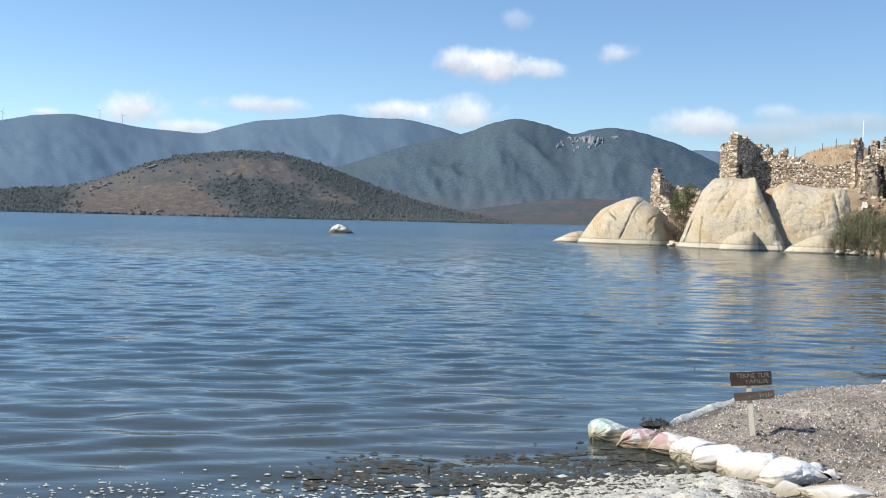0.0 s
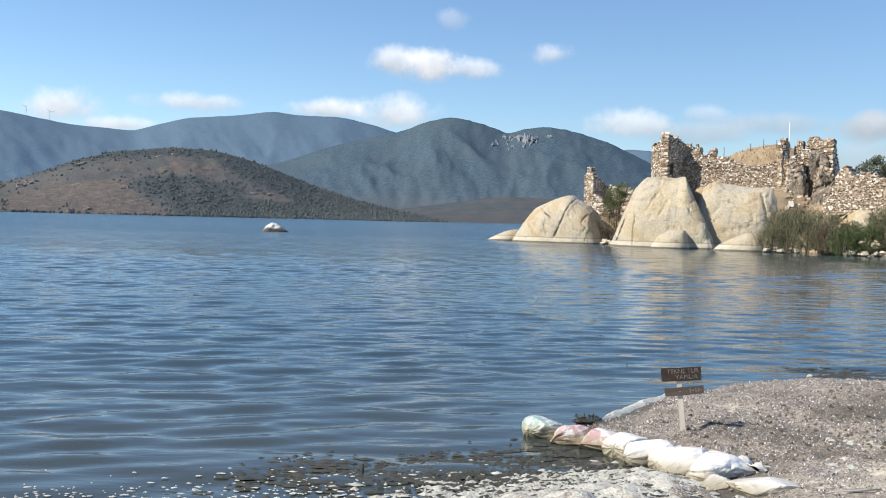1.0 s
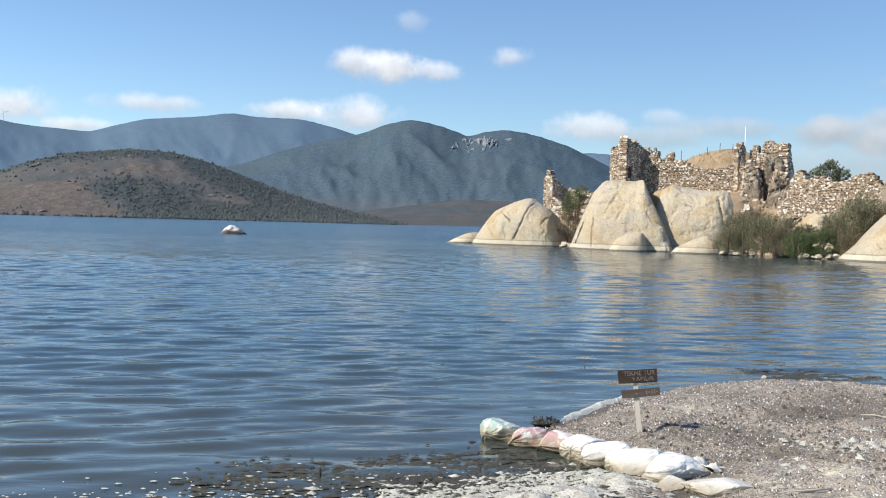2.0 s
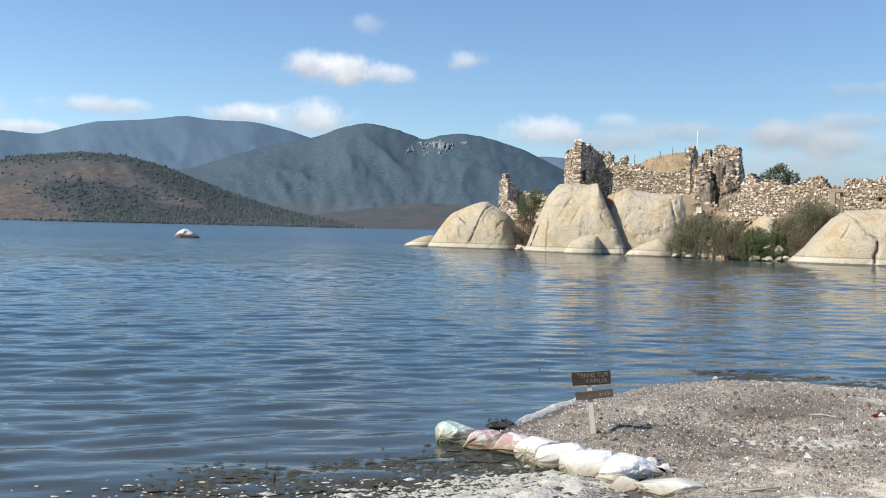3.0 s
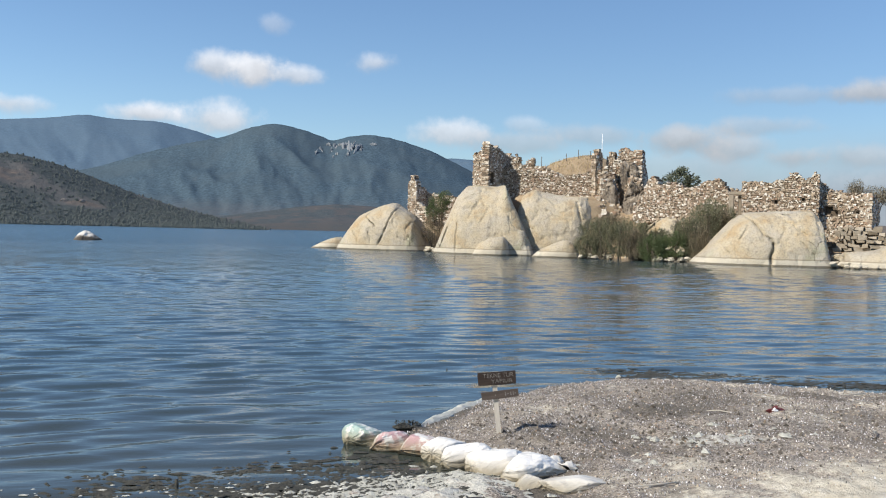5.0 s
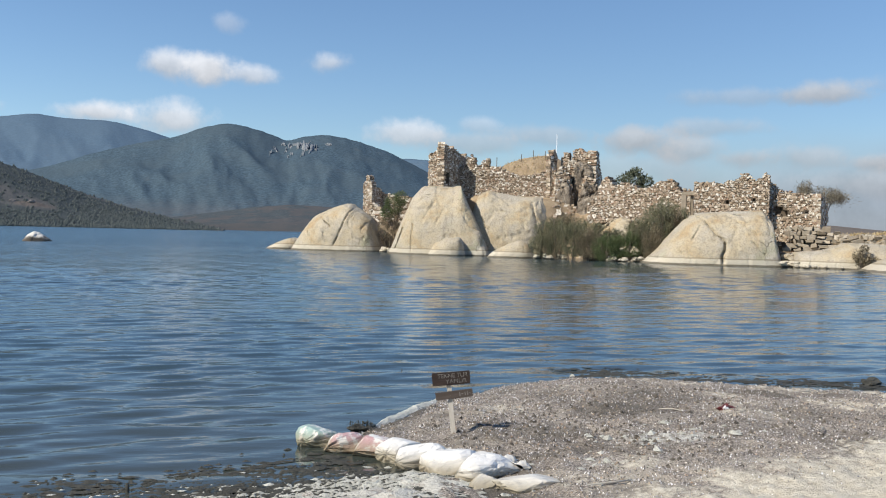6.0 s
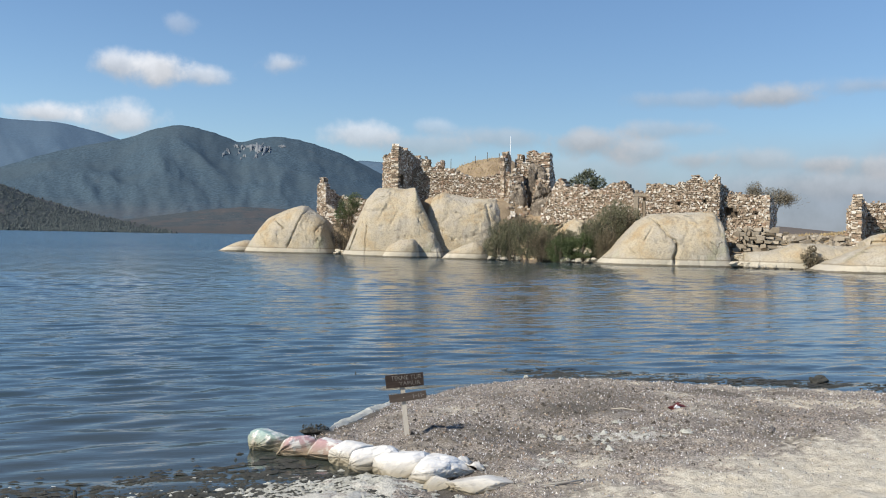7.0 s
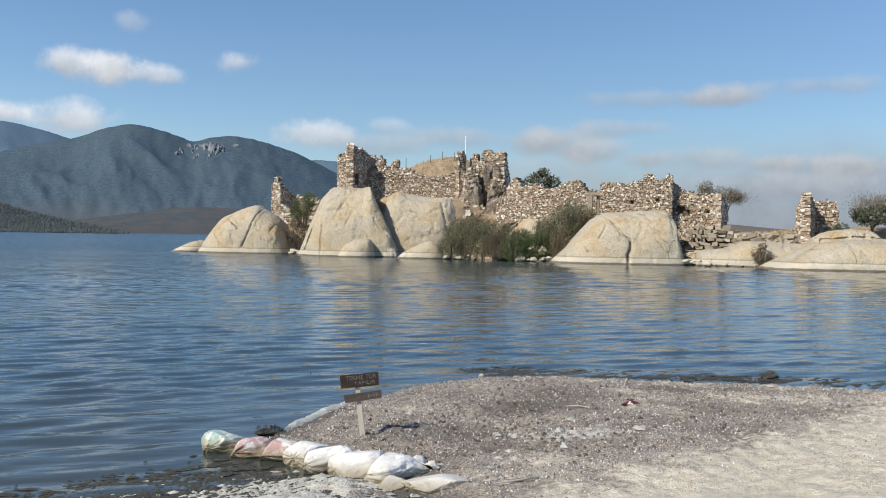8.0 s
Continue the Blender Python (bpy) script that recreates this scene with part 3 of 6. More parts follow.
def slope(name, skyline, far, front, mat, label, seed, depth=0.35, spurs=0.10, kind="structure", cover=None):
    """A range whose crest lies at the distance far; its foot at front."""
    crest = lerp_list(skyline)
    az = np.linspace(skyline[0][0], skyline[-1][0], 260)
    steps = np.concatenate([np.linspace(0, 1, 44), 1 + np.linspace(0.06, depth, 8)])
    verts = []
    kern = np.hanning(9)
    top = np.convolve(np.pad(crest(az), 4, mode="edge"), kern / kern.sum(), "valid")
    for a, e in zip(az, top):
        peak = far * math.tan(radians(e))
        for s in steps:
            r = front + (far - front) * s
            x, y = r * math.sin(radians(a)), r * math.cos(radians(a))
            z = slope_height(a, s, peak, seed, spurs)
            verts.append((x, y, z - 3 * (s < 0.01)))
    me = mesh_from(name, verts, grid_faces(len(az), len(steps)), mat, True)
    if cover:
        ga, gs = np.meshgrid(az, steps, indexing="ij")
        wood, bare = cover(ga, gs)
        col = me.color_attributes.new("cover", "FLOAT_COLOR", "POINT")
        col.data.foreach_set("color", np.stack([wood, bare, wood * 0, wood * 0 + 1], -1).ravel().astype(np.float32))
    return solid(name, me, label, "mountain" if far > 2000 else "hill", kind=kind)


FAR_LINE = [(-35.53, 2.79), (-28.72, 3.76), (-23.62, 4.59), (-22.00, 4.98), (-20.07, 5.16), (-18.08, 4.83), (-16.63, 4.60), (-13.37, 4.42), (-12.17, 4.81), (-10.65, 5.24), (-7.87, 5.51), (-6.00, 5.80), (-4.74, 5.65), (-2.21, 5.63), (-0.30, 5.22), (1.14, 4.78), (3.54, 4.14), (6.72, 3.01)]
MID_LINE = [(-10.58, 1.61), (-7.19, 2.66), (-5.31, 3.09), (-2.81, 3.99), (-0.92, 4.51), (1.14, 4.97), (2.55, 5.53), (3.96, 5.84), (5.39, 5.58), (7.13, 4.98), (8.21, 5.28), (9.29, 5.41), (10.99, 5.12), (12.83, 4.52), (14.66, 3.65), (16.75, 2.54), (19.37, 1.38), (21.64, 0.23)]
BACK_LINE = [(9.82, 3.06), (12.25, 3.87), (13.74, 4.19), (14.94, 4.14), (16.72, 3.60), (19.32, 2.87), (22.13, 2.01)]
HILL_LINE = [(-31.08, 0.49), (-26.19, 0.91), (-23.58, 1.15), (-21.96, 1.27), (-20.58, 1.37), (-19.46, 1.59), (-18.04, 2.04), (-16.31, 2.80), (-14.25, 3.34), (-11.23, 3.67), (-9.08, 3.57), (-7.20, 3.13), (-5.30, 2.46), (-3.39, 1.73), (-1.47, 1.17), (0.45, 0.71), (2.37, 0.35), (3.80, 0.00)]
FORE_LINE = [(-2.71, 0.13), (-0.18, 0.44), (2.04, 0.78), (3.62, 1.01), (5.51, 1.31), (7.39, 1.48), (9.25, 1.42), (11.41, 1.28), (15.92, 1.16), (21.63, 0.68)]
EAST_LINE = [(13.89, 0.49), (20.22, 0.52), (27.82, 0.76), (33.99, 1.06), (36.67, 1.21), (38.43, 1.05), (39.87, 0.94), (42.67, 0.82), (47.95, 0.79), (59.17, 0.51)]


def far_woods(name, count, spots, size, label, seed):
    """Small crowns standing on a far slope, one object. spots(rng) gives a place."""
    rng = np.random.default_rng(seed)
    verts, faces = [], []
    for _ in range(count):
        x, y, z = spots(rng)
        r = size * rng.uniform(0.5, 1.3)
        h = r * rng.uniform(1.2, 2.2)
        n0, k = len(verts), 5
        for ring, (rr, zz) in enumerate(((0.55, 0.0), (1.0, 0.35), (0.7, 0.75))):
            for i in range(k):
                a = 6.283 * i / k + ring * 0.5
                q = rr * r * rng.uniform(0.75, 1.2)
                verts.append((x + q * math.cos(a), y + q * math.sin(a), z + h * zz - 0.5))
        verts.append((x, y, z + h))
        for ring in range(2):
            for i in range(k):
                j = (i + 1) % k
                faces.append((n0 + ring * k + i, n0 + ring * k + j, n0 + ring * k + k + j, n0 + ring * k + k + i))
        for i in range(k):
            faces.append((n0 + 2 * k + i, n0 + 2 * k + (i + 1) % k, n0 + 3 * k))
    return solid(name, mesh_from(name, verts, faces, FAR_TREE), label, "trees", kind="stuff")


# ---- rocks ----
def rock_loft(tops, front, depth, bulge=None, e=0.55, grooves=(), seed=0.0, rough=0.2, cols=200, rows=120, ledge=True, lean=0.0, dents=0.0, edges=((0.25, 2.6), (0.25, 2.6)), thin=None):
    """A rounded boulder: tops gives its outline as (u, height); each column is a rounded arch from the front foot over the top to the back foot.
    Edges tell how far and how sharply its left and right ends turn back. Grooves are cracks (u0, z0, u1, z1, width, depth)."""
    us, zs = [p[0] for p in tops], [p[1] for p in tops]
    run = np.concatenate([[0], np.cumsum(np.hypot(np.diff(us), np.diff(zs)))])
    k = np.linspace(0, run[-1], cols)
    cu, cz = np.interp(k, run, us), np.interp(k, run, zs)
    kern = np.hanning(7) / np.hanning(7).sum()
    mid = np.convolve(np.pad(cz, 3, mode="edge"), kern, "valid")
    cz[3:-3] = mid[3:-3]
    uc, half = (min(us) + max(us)) / 2, (max(us) - min(us)) / 2
    if bulge is not None:
        edges = ((bulge, 2.6), (bulge, 2.6))
    verts = []
    for u, top in zip(cu, cz):
        x = min(abs(u - uc) / half, 1.0)
        back, power = edges[0] if u < uc else edges[1]
        round_off = back * x ** power
        vf, dd = front + depth * round_off, depth * (1 - round_off)
        if thin and u > uc:
            # the right flank is a slab, cut off close behind its face
            q = min(1.0, max(0.0, (x - thin[0]) / (thin[1] - thin[0])))
            dd *= 1 - thin[2] * q * q * (3 - 2 * q)
        for i in range(rows):
            phi = math.pi * i / (rows - 1)
            s = max(0.0, math.sin(phi))
            z = (top + 0.6) * s ** e - 0.6
            v = vf + dd * ((1 - math.cos(phi)) / 2) ** 1.2 + lean * z
            bumps = rough * fbm(u * 0.35 + seed, v * 0.35, z * 0.35 + seed, 5) + 0.45 * rough * fbm(u * 1.1 + z * 0.5, v * 1.1 + seed, z * 0.9 - u * 0.4, 4)
            # split plates: each cell of two sizes is a plane with its own tilt
            for size, gain in ((0.17, 1.5), (0.42, 0.7)):
                at = Vector((u * size + seed + 0.2 * fbm(u * 0.5, z * 0.5, seed, 2), v * size * 0.6, z * size * 0.8 + seed + 0.12 * u * size))
                near, cells = noise.voronoi(at)
                tilt = noise.cell_vector(cells[0] * 7.3) - Vector((0.5, 0.5, 0.5))
                bumps += rough * gain * (1.6 * tilt.dot(at - cells[0]) / max(near[0] + 0.5, 0.5) + 0.5 * tilt.x) - rough * gain * 0.55 * math.exp(-((near[1] - near[0]) / 0.05) ** 2)
            if dents:
                bumps -= dents * max(0.0, fbm(u * 0.9 + seed, v * 0.9, z * 1.4, 2) - 0.25)
            out = bumps * min(1.0, 0.25 + 0.75 * s)
            front_side = phi < 1.9
            if front_side:
                for u0, z0, u1, z1, gw, gd in grooves:
                    dx, dz = u1 - u0, z1 - z0
                    q = max(0.0, min(1.0, ((u - u0) * dx + (z - z0) * dz) / (dx * dx + dz * dz)))
                    wob = 0.25 * gw * math.sin(9 * q + seed) + 0.12 * fbm(u * 1.3, z * 1.3, seed, 2)
                    dist = math.hypot(u - u0 - q * dx + wob, z - z0 - q * dz + wob * 0.5)
                    out -= 1.7 * gd * math.exp(-(dist / (gw * 0.55)) ** 2)
                if ledge:
                    out += 0.16 / (1 + math.exp((z - 0.68 - 0.05 * math.sin(u * 1.7)) * 26)) * s
            verts.append((u + 0.15 * bumps, v - out * (1 if front_side else -1) * 0.9, z + 0.35 * bumps * s * (z > 0.3)))
    faces = grid_faces(cols, rows)
    return verts, [f[::-1] for f in faces]


def boulder(name, label, tops, front, depth, seen, group="boulders of the island", **kw):
    k = (front + 0.38 * depth) / seen
    tops = [(u * k, (z - 2.6) * k + 2.6 if z > 0.4 else z) for u, z in tops]
    uc = (tops[0][0] + tops[-1][0]) / 2
    verts, faces = rock_loft([(u - uc, z) for u, z in tops], 0.0, depth, grooves=[(g[0] - uc, g[1], g[2] - uc, *g[3:]) for g in kw.pop("grooves", ())], **kw)
    me = mesh_from(name, verts, faces, kw.get("mat", GRANITE), True)
    return solid(name, me, label, "rock", isle(uc, front), group)


def stone_mesh(name, sx, sy, sz, mat, seed, rough=0.16, sub=2):
    """A loose stone: a cube made round and uneven."""
    bm = bmesh.new()
    bmesh.ops.create_icosphere(bm, subdivisions=sub, radius=1.0)
    for v in bm.verts:
        c = v.co.copy()
        p = max(abs(c.x), abs(c.y), abs(c.z))
        c = c * (0.62 + 0.38 / p * 0.8)
        n = 1 + rough * 2.2 * fbm(c.x * 1.1 + seed, c.y * 1.1, c.z * 1.1 + seed * 0.7, 3)
        v.co = Vector((c.x * sx * n / 2, c.y * sy * n / 2, c.z * sz * n / 2))
    me = bpy.data.meshes.new(name)
    bm.to_mesh(me)
    bm.free()
    me.materials.append(mat)
    return me


# ---- ruined walls ----
BOX = [(0, 1, 3, 2), (4, 6, 7, 5), (0, 4, 5, 1), (2, 3, 7, 6), (0, 2, 6, 4), (1, 5, 7, 3)]


def wall_parts(length, tops, bases, thick, seed, course=0.27, stone=0.42, holes=()):
    """Core and stones of a rubble wall along +x; tops and bases are (s, z). Each stone goes through the wall and stands proud of the mortar on both faces.
    Holes are openings (s0, s1, z0, z1)."""
    rng = np.random.default_rng(seed)
    top, base = lerp_list(tops), lerp_list(bases)
    cv, cf, sv, sf = [], [], [], []

    def free(s0, s1, z0, z1):
        return all(s1 <= h[0] or s0 >= h[1] or z1 <= h[2] or z0 >= h[3] for h in holes)

    # the core is cut into upright strips, split round the openings
    cuts = sorted({0.0, length, *np.arange(0, length, 0.35).tolist(), *[h[0] for h in holes], *[h[1] for h in holes]})
    for s0, s1 in zip(cuts, cuts[1:]):
        m = (s0 + s1) / 2
        whole = (float(base(m)), float(top(m)) - 0.1)
        spans = [whole]
        for h in holes:
            if h[0] <= m <= h[1]:
                spans = [p for z0, z1 in spans for p in ((z0, min(z1, h[2])), (max(z0, h[3]), z1))]
        layers = [(*p, 0.04, thick - 0.04) for p in spans]
        if len(spans) > 1:
            layers = [(*p, 0.04, thick * 0.7) for p in spans] + [(*whole, thick * 0.7, thick - 0.04)]
        for z0, z1, ya, yb in layers:
            if z1 - z0 < 0.05:
                continue
            n = len(cv)
            for s in (s0, s1):
                for y in (ya, yb):
                    for z in (z0, z1):
                        cv.append((s, y, z))
            cf += [tuple(n + i for i in f) for f in BOX]
    z = min(b for _, b in bases)
    ceiling = max(t for _, t in tops)
    while z < ceiling:
        ch = course * rng.uniform(0.75, 1.3)
        s = -rng.uniform(0, 0.15)
        while s < length:
            w = stone * rng.uniform(0.55, 1.5)
            mid = min(max(s + w / 2, 0), length)
            hh = ch * rng.uniform(0.8, 1.1)
            if z + hh * 0.6 < float(top(mid)) + rng.uniform(-0.05, 0.12) and z + hh > float(base(mid)) and free(s, s + w, z, z + hh):
                a, b = rng.uniform(0.0, 0.10, 2)
                tip = rng.uniform(-0.04, 0.04)
                lift = 0.5 * course * math.sin(s * 0.8 + z) + rng.uniform(-0.05, 0.05)
                near_end = s < 0.6 or s + w > length - 0.6
                ys = [-a, *sorted(rng.uniform(0.2, thick - 0.2, 2)), thick + b] if near_end else [-a, thick + b]
                for ya, yb in zip(ys, ys[1:]):
                  n = len(sv)
                  for ss in (max(s, -0.08) + 0.015, min(s + w, length + 0.08) - 0.015):
                    for y in (ya, yb):
                        for zz in (z + 0.012, z + hh - 0.012):
                            j = rng.uniform(-0.065, 0.065, 3)
                            sv.append((ss + j[0], y + j[1] * 0.8, zz + lift + j[2] + tip * (1 if ss > mid else -1)))
                  sf += [tuple(n + i for i in f) for f in BOX]
            s += w
        z += ch
    return (cv, cf), (sv, sf)


def add_wall(parent, a, b, tops, bases, thick=0.8, seed=1, name="wall", **kw):
    """A wall from a to b (island u, v) as parts of parent, whose origin is the island frame's."""
    dx, dy = b[0] - a[0], b[1] - a[1]
    length = math.hypot(dx, dy)
    core, stones = wall_parts(length, tops, bases, thick, seed, **kw)
    m = pose(a[0], a[1], 0, 0, 0, math.degrees(math.atan2(dy, dx)))
    piece(name, mesh_from("wall_core", *core, MORTAR), parent, "", m)
    piece("masonry", mesh_from("masonry", *stones, STONE), parent, "rough fieldstones bedded in mortar", m, "stuff")


# ---- plants ----
def leaf_cloud(blobs, count, size, seed, upright=0.0, thin=0.5):
    """Leaves as small bent quads through ellipsoids (x, y, z, rx, ry, rz), thicker towards their skins, with gaps between clumps."""
    rng = np.random.default_rng(seed)
    vol = np.array([b[3] * b[4] * b[5] for b in blobs]) ** 0.75
    vol = vol / vol.sum()
    verts, faces = [], []
    done = 0
    while done < count:
        b = blobs[rng.choice(len(blobs), p=vol)]
        d = rng.normal(size=3)
        d /= np.linalg.norm(d)
        r = rng.uniform(0.25, 1.0) ** 0.45 * rng.uniform(0.85, 1.14)
        p = np.array(b[:3]) + d * r * np.array(b[3:])
        if fbm(p[0] * 1.4 + seed, p[1] * 1.4, p[2] * 1.4, 3) < -0.12 or p[2] < 0.02:
            if rng.uniform() < 0.85:
                done += 0.4
                continue
        done += 1
        s = size * rng.uniform(0.5, 1.5)
        ax = rng.normal(size=3) * (1 - upright) + np.array((0, 0, 1.6)) * upright + d * 0.5
        ax /= np.linalg.norm(ax)
        side = np.cross(ax, rng.normal(size=3))
        side /= np.linalg.norm(side) + 1e-9
        n = len(verts)
        verts += [p - ax * s * 0.5, p + side * s * thin * 0.5, p + ax * s * 0.6, p - side * s * thin * 0.5 + np.cross(ax, side) * s * 0.12]
        faces.append((n, n + 1, n + 2, n + 3))
    return verts, faces


def limb_mesh(name, paths, mat, sides=6):
    """Tapered round limbs. paths: lists of (x, y, z, r)."""
    verts, faces = [], []
    for path in paths:
        n0 = len(verts)
        for x, y, z, r in path:
            for i in range(sides):
                a = 6.283 * i / sides
                verts.append((x + r * math.cos(a), y + r * math.sin(a), z))
        for k in range(len(path) - 1):
            for i in range(sides):
                j = (i + 1) % sides
                faces.append((n0 + k * sides + i, n0 + k * sides + j, n0 + (k + 1) * sides + j, n0 + (k + 1) * sides + i))
        faces.append(tuple(range(n0 + len(verts) - n0 - sides, len(verts))))
    return mesh_from(name, verts, faces, mat, True)


def limbs(rng, height, spread_r, n, base_r, lean=(0, 0)):
    """A trunk that forks into n limbs."""
    fork = height * rng.uniform(0.25, 0.4)
    trunk = [(0, 0, -0.3, base_r * 1.3), (lean[0] * 0.3, lean[1] * 0.3, fork * 0.5, base_r), (lean[0] * 0.5, lean[1] * 0.5, fork, base_r * 0.85)]
    out = [trunk]
    for i in range(n):
        a = 6.283 * (i + rng.uniform(-0.3, 0.3)) / n
        r = spread_r * rng.uniform(0.45, 0.9)
        x, y, z0, _ = trunk[-1]
        out.append([(x, y, z0 - 0.05, base_r * 0.6), (x + 0.4 * r * math.cos(a), y + 0.4 * r * math.sin(a), z0 + (height - z0) * 0.4, base_r * 0.38),
                    (x + r * math.cos(a) + lean[0] * 0.3, y + r * math.sin(a), z0 + (height - z0) * rng.uniform(0.7, 0.95), base_r * 0.1)])
    return out


def bush(label, u, v, z, blobs, mat, count=2200, size=0.3, seed=1, group="shrubs on the island", upright=0.35, name="shrub", thin=0.4):
    """A shrub: stems from the ground and a ragged crown. Blobs relative to its foot."""
    e = thing(name, label, "bush", isle(u, v, z), group)
    rng = np.random.default_rng(seed)
    stems = []
    for b in blobs:
        for _ in range(2):
            j = rng.uniform(-0.3, 0.3, 2)
            stems.append([(j[0] * 0.5 + b[0] * 0.3, j[1] * 0.5 + b[1] * 0.3, -0.4, 0.06), (b[0] * 0.6 + j[0], b[1] * 0.6 + j[1], b[2] * 0.6, 0.045), (b[0] + j[0] * 2, b[1] + j[1] * 2, b[2] + b[5] * 0.6, 0.012)])
    piece("stem", limb_mesh("stem", stems, BARK, 5), e, "thin brown stems")
    piece("crown", mesh_from("crown", *leaf_cloud(blobs, count, size, seed, upright, thin), mat), e)
    return e


def tree(label, u, v, z, height, blobs, mat, count, size, seed, spread_r, base_r=0.16, upright=0.1, name="tree", lean=(0, 0), thin=0.45):
    e = thing(name, label, "tree", isle(u, v, z), "trees on the island")
    rng = np.random.default_rng(seed)
    piece("trunk", limb_mesh("trunk", limbs(rng, height, spread_r, 6, base_r, lean), BARK, 7), e, "grey-brown forking trunk and limbs")
    piece("crown", mesh_from("crown", *leaf_cloud(blobs, count, size, seed, upright, thin), mat), e)
    return e


def twig_mesh(roots, count, length, seed, mat, wide=0.05):
    """Fine upright twigs as thin bent strips, for a nearly leafless crown."""
    rng = np.random.default_rng(seed)
    verts, faces = [], []
    for _ in range(count):
        b = roots[rng.integers(len(roots))]
        p = np.array(b[:3]) + rng.normal(size=3) * np.array(b[3:]) * 0.5
        d = np.array((rng.normal(0, 0.45) + 0.5 * (p[0] - b[0]), rng.normal(0, 0.45), 1.0))
        d /= np.linalg.norm(d)
        side = np.cross(d, (rng.normal(), rng.normal(), 0.2))
        side = side / (np.linalg.norm(side) + 1e-9) * wide * rng.uniform(0.5, 1.2)
        ln = length * rng.uniform(0.5, 1.3)
        bend = rng.normal(0, 0.15, 3) * ln
        n = len(verts)
        verts += [p - side, p + side, p + d * ln * 0.55 + bend + side * 0.6, p + d * ln * 0.55 + bend - side * 0.6, p + d * ln + bend * 0.4]
        faces += [(n, n + 1, n + 2, n + 3), (n + 3, n + 2, n + 4)]
    return mesh_from("brushwood", verts, faces, mat)


# ======== large structure ========
def hill_cover(a, s):
    """Woods and bare slopes of the shore hill by azimuth and the way up."""
    def patch(a0, s0, ra, rs, tilt=0.0):
        return np.clip(1.6 - np.hypot((a - a0) / ra, (s - s0 - tilt * (a - a0)) / rs), 0, 1)
    bare = np.maximum.reduce([patch(-16.6, 0.22, 3.6, 0.30), patch(-13.2, 0.15, 2.2, 0.22, -0.10), 0.62 * patch(-10.5, 0.60, 2.2, 0.09), 0.5 * patch(-13.6, 0.62, 1.2, 0.08), 0.8 * patch(-6.3, 0.40, 1.5, 0.035)])
    wood = np.maximum.reduce([patch(-22.5, 0.4, 2.2, 0.6), patch(-8.0, 0.20, 3.6, 0.24, -0.01), patch(-1.5, 0.3, 3.5, 0.5), patch(-11.3, 0.40, 2.2, 0.12), patch(-5.5, 0.72, 3.0, 0.22, -0.02), 0.85 * patch(-11.5, 0.92, 6.0, 0.16)])
    return wood * (1 - 0.7 * bare), bare * (1 - 0.5 * wood)


build_ground()
build_water()
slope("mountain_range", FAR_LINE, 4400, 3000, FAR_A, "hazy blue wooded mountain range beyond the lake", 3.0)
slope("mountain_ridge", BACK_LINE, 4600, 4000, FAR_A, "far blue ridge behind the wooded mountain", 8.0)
slope("wooded_mountain", MID_LINE, 3300, 2300, FAR_B, "wooded mountain with two summits, tinted blue for haze", 5.0, spurs=0.20)
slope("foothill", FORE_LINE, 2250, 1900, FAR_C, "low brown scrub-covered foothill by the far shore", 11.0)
slope("shore_hill", HILL_LINE, 1650, 1230, HILL, "rounded scrub hill with reddish bare slopes at the lake", 14.0, spurs=0.08, cover=hill_cover)
slope("east_lowland", [(a, max(0.1, e - 0.22)) for a, e in EAST_LINE], 1800, 900, LOWLAND, "low brown land on the far side of the lake", 21.0)


def hill_spot(rng):
    while True:
        a, s = rng.uniform(-24.5, 3.6), rng.uniform(0.01, 1.0)
        wood, bare = hill_cover(np.array(a), np.array(s))
        if rng.uniform() < 0.06 + 0.94 * max(0.0, float(wood) - 0.15 + 0.5 * fbm(a * 1.3, s * 9, 3.0, 3)) * (1.15 - s) - 0.1 * float(bare):
            break
    r = 1230 + 420 * s
    peak = 1650 * math.tan(radians(float(HILL_TOP(a))))
    return r * math.sin(radians(a)), r * math.cos(radians(a)), slope_height(a, s, peak, 14.0, 0.08) - 0.5


HILL_TOP = lerp_list(HILL_LINE)
far_woods("hill_trees", 6000, hill_spot, 1.65, "dark green pines and scrub on the shore hill", 5)
for a, s, size in ((-18.9, 0.62, 7), (-18.5, 0.64, 6), (-18.2, 0.66, 5), (-16.1, 0.74, 5), (-15.9, 0.76, 4), (-12.7, 0.74, 3), (-12.1, 0.74, 4), (-11.3, 0.77, 3), (-16.5, 0.1, 4), (-15.6, 0.12, 4), (-13.7, 0.05, 4), (-7.0, 0.42, 4), (-6.1, 0.42, 4)):
    r, peak = 1230 + 420 * s, 1650 * math.tan(radians(float(HILL_TOP(a))))
    solid("outcrop", stone_mesh("outcrop", size * 2.2, size * 1.4, size, OUTCROP, a, 0.4, 3), "pale bare rock outcrop on the scrub hill", "rock", pose(r * math.sin(radians(a)), r * math.cos(radians(a)), slope_height(a, s, peak, 14.0, 0.08) + 0.5, 0, 0, -a + 20), "outcrops of the hill")


def shore_spot(rng):
    a = rng.uniform(-24, 3.9)
    r = 1232 + rng.uniform(0, 10)
    return r * math.sin(radians(a)), r * math.cos(radians(a)), 0.4


far_woods("shore_trees", 380, shore_spot, 1.5, "dark bushes along the far waterline", 6)


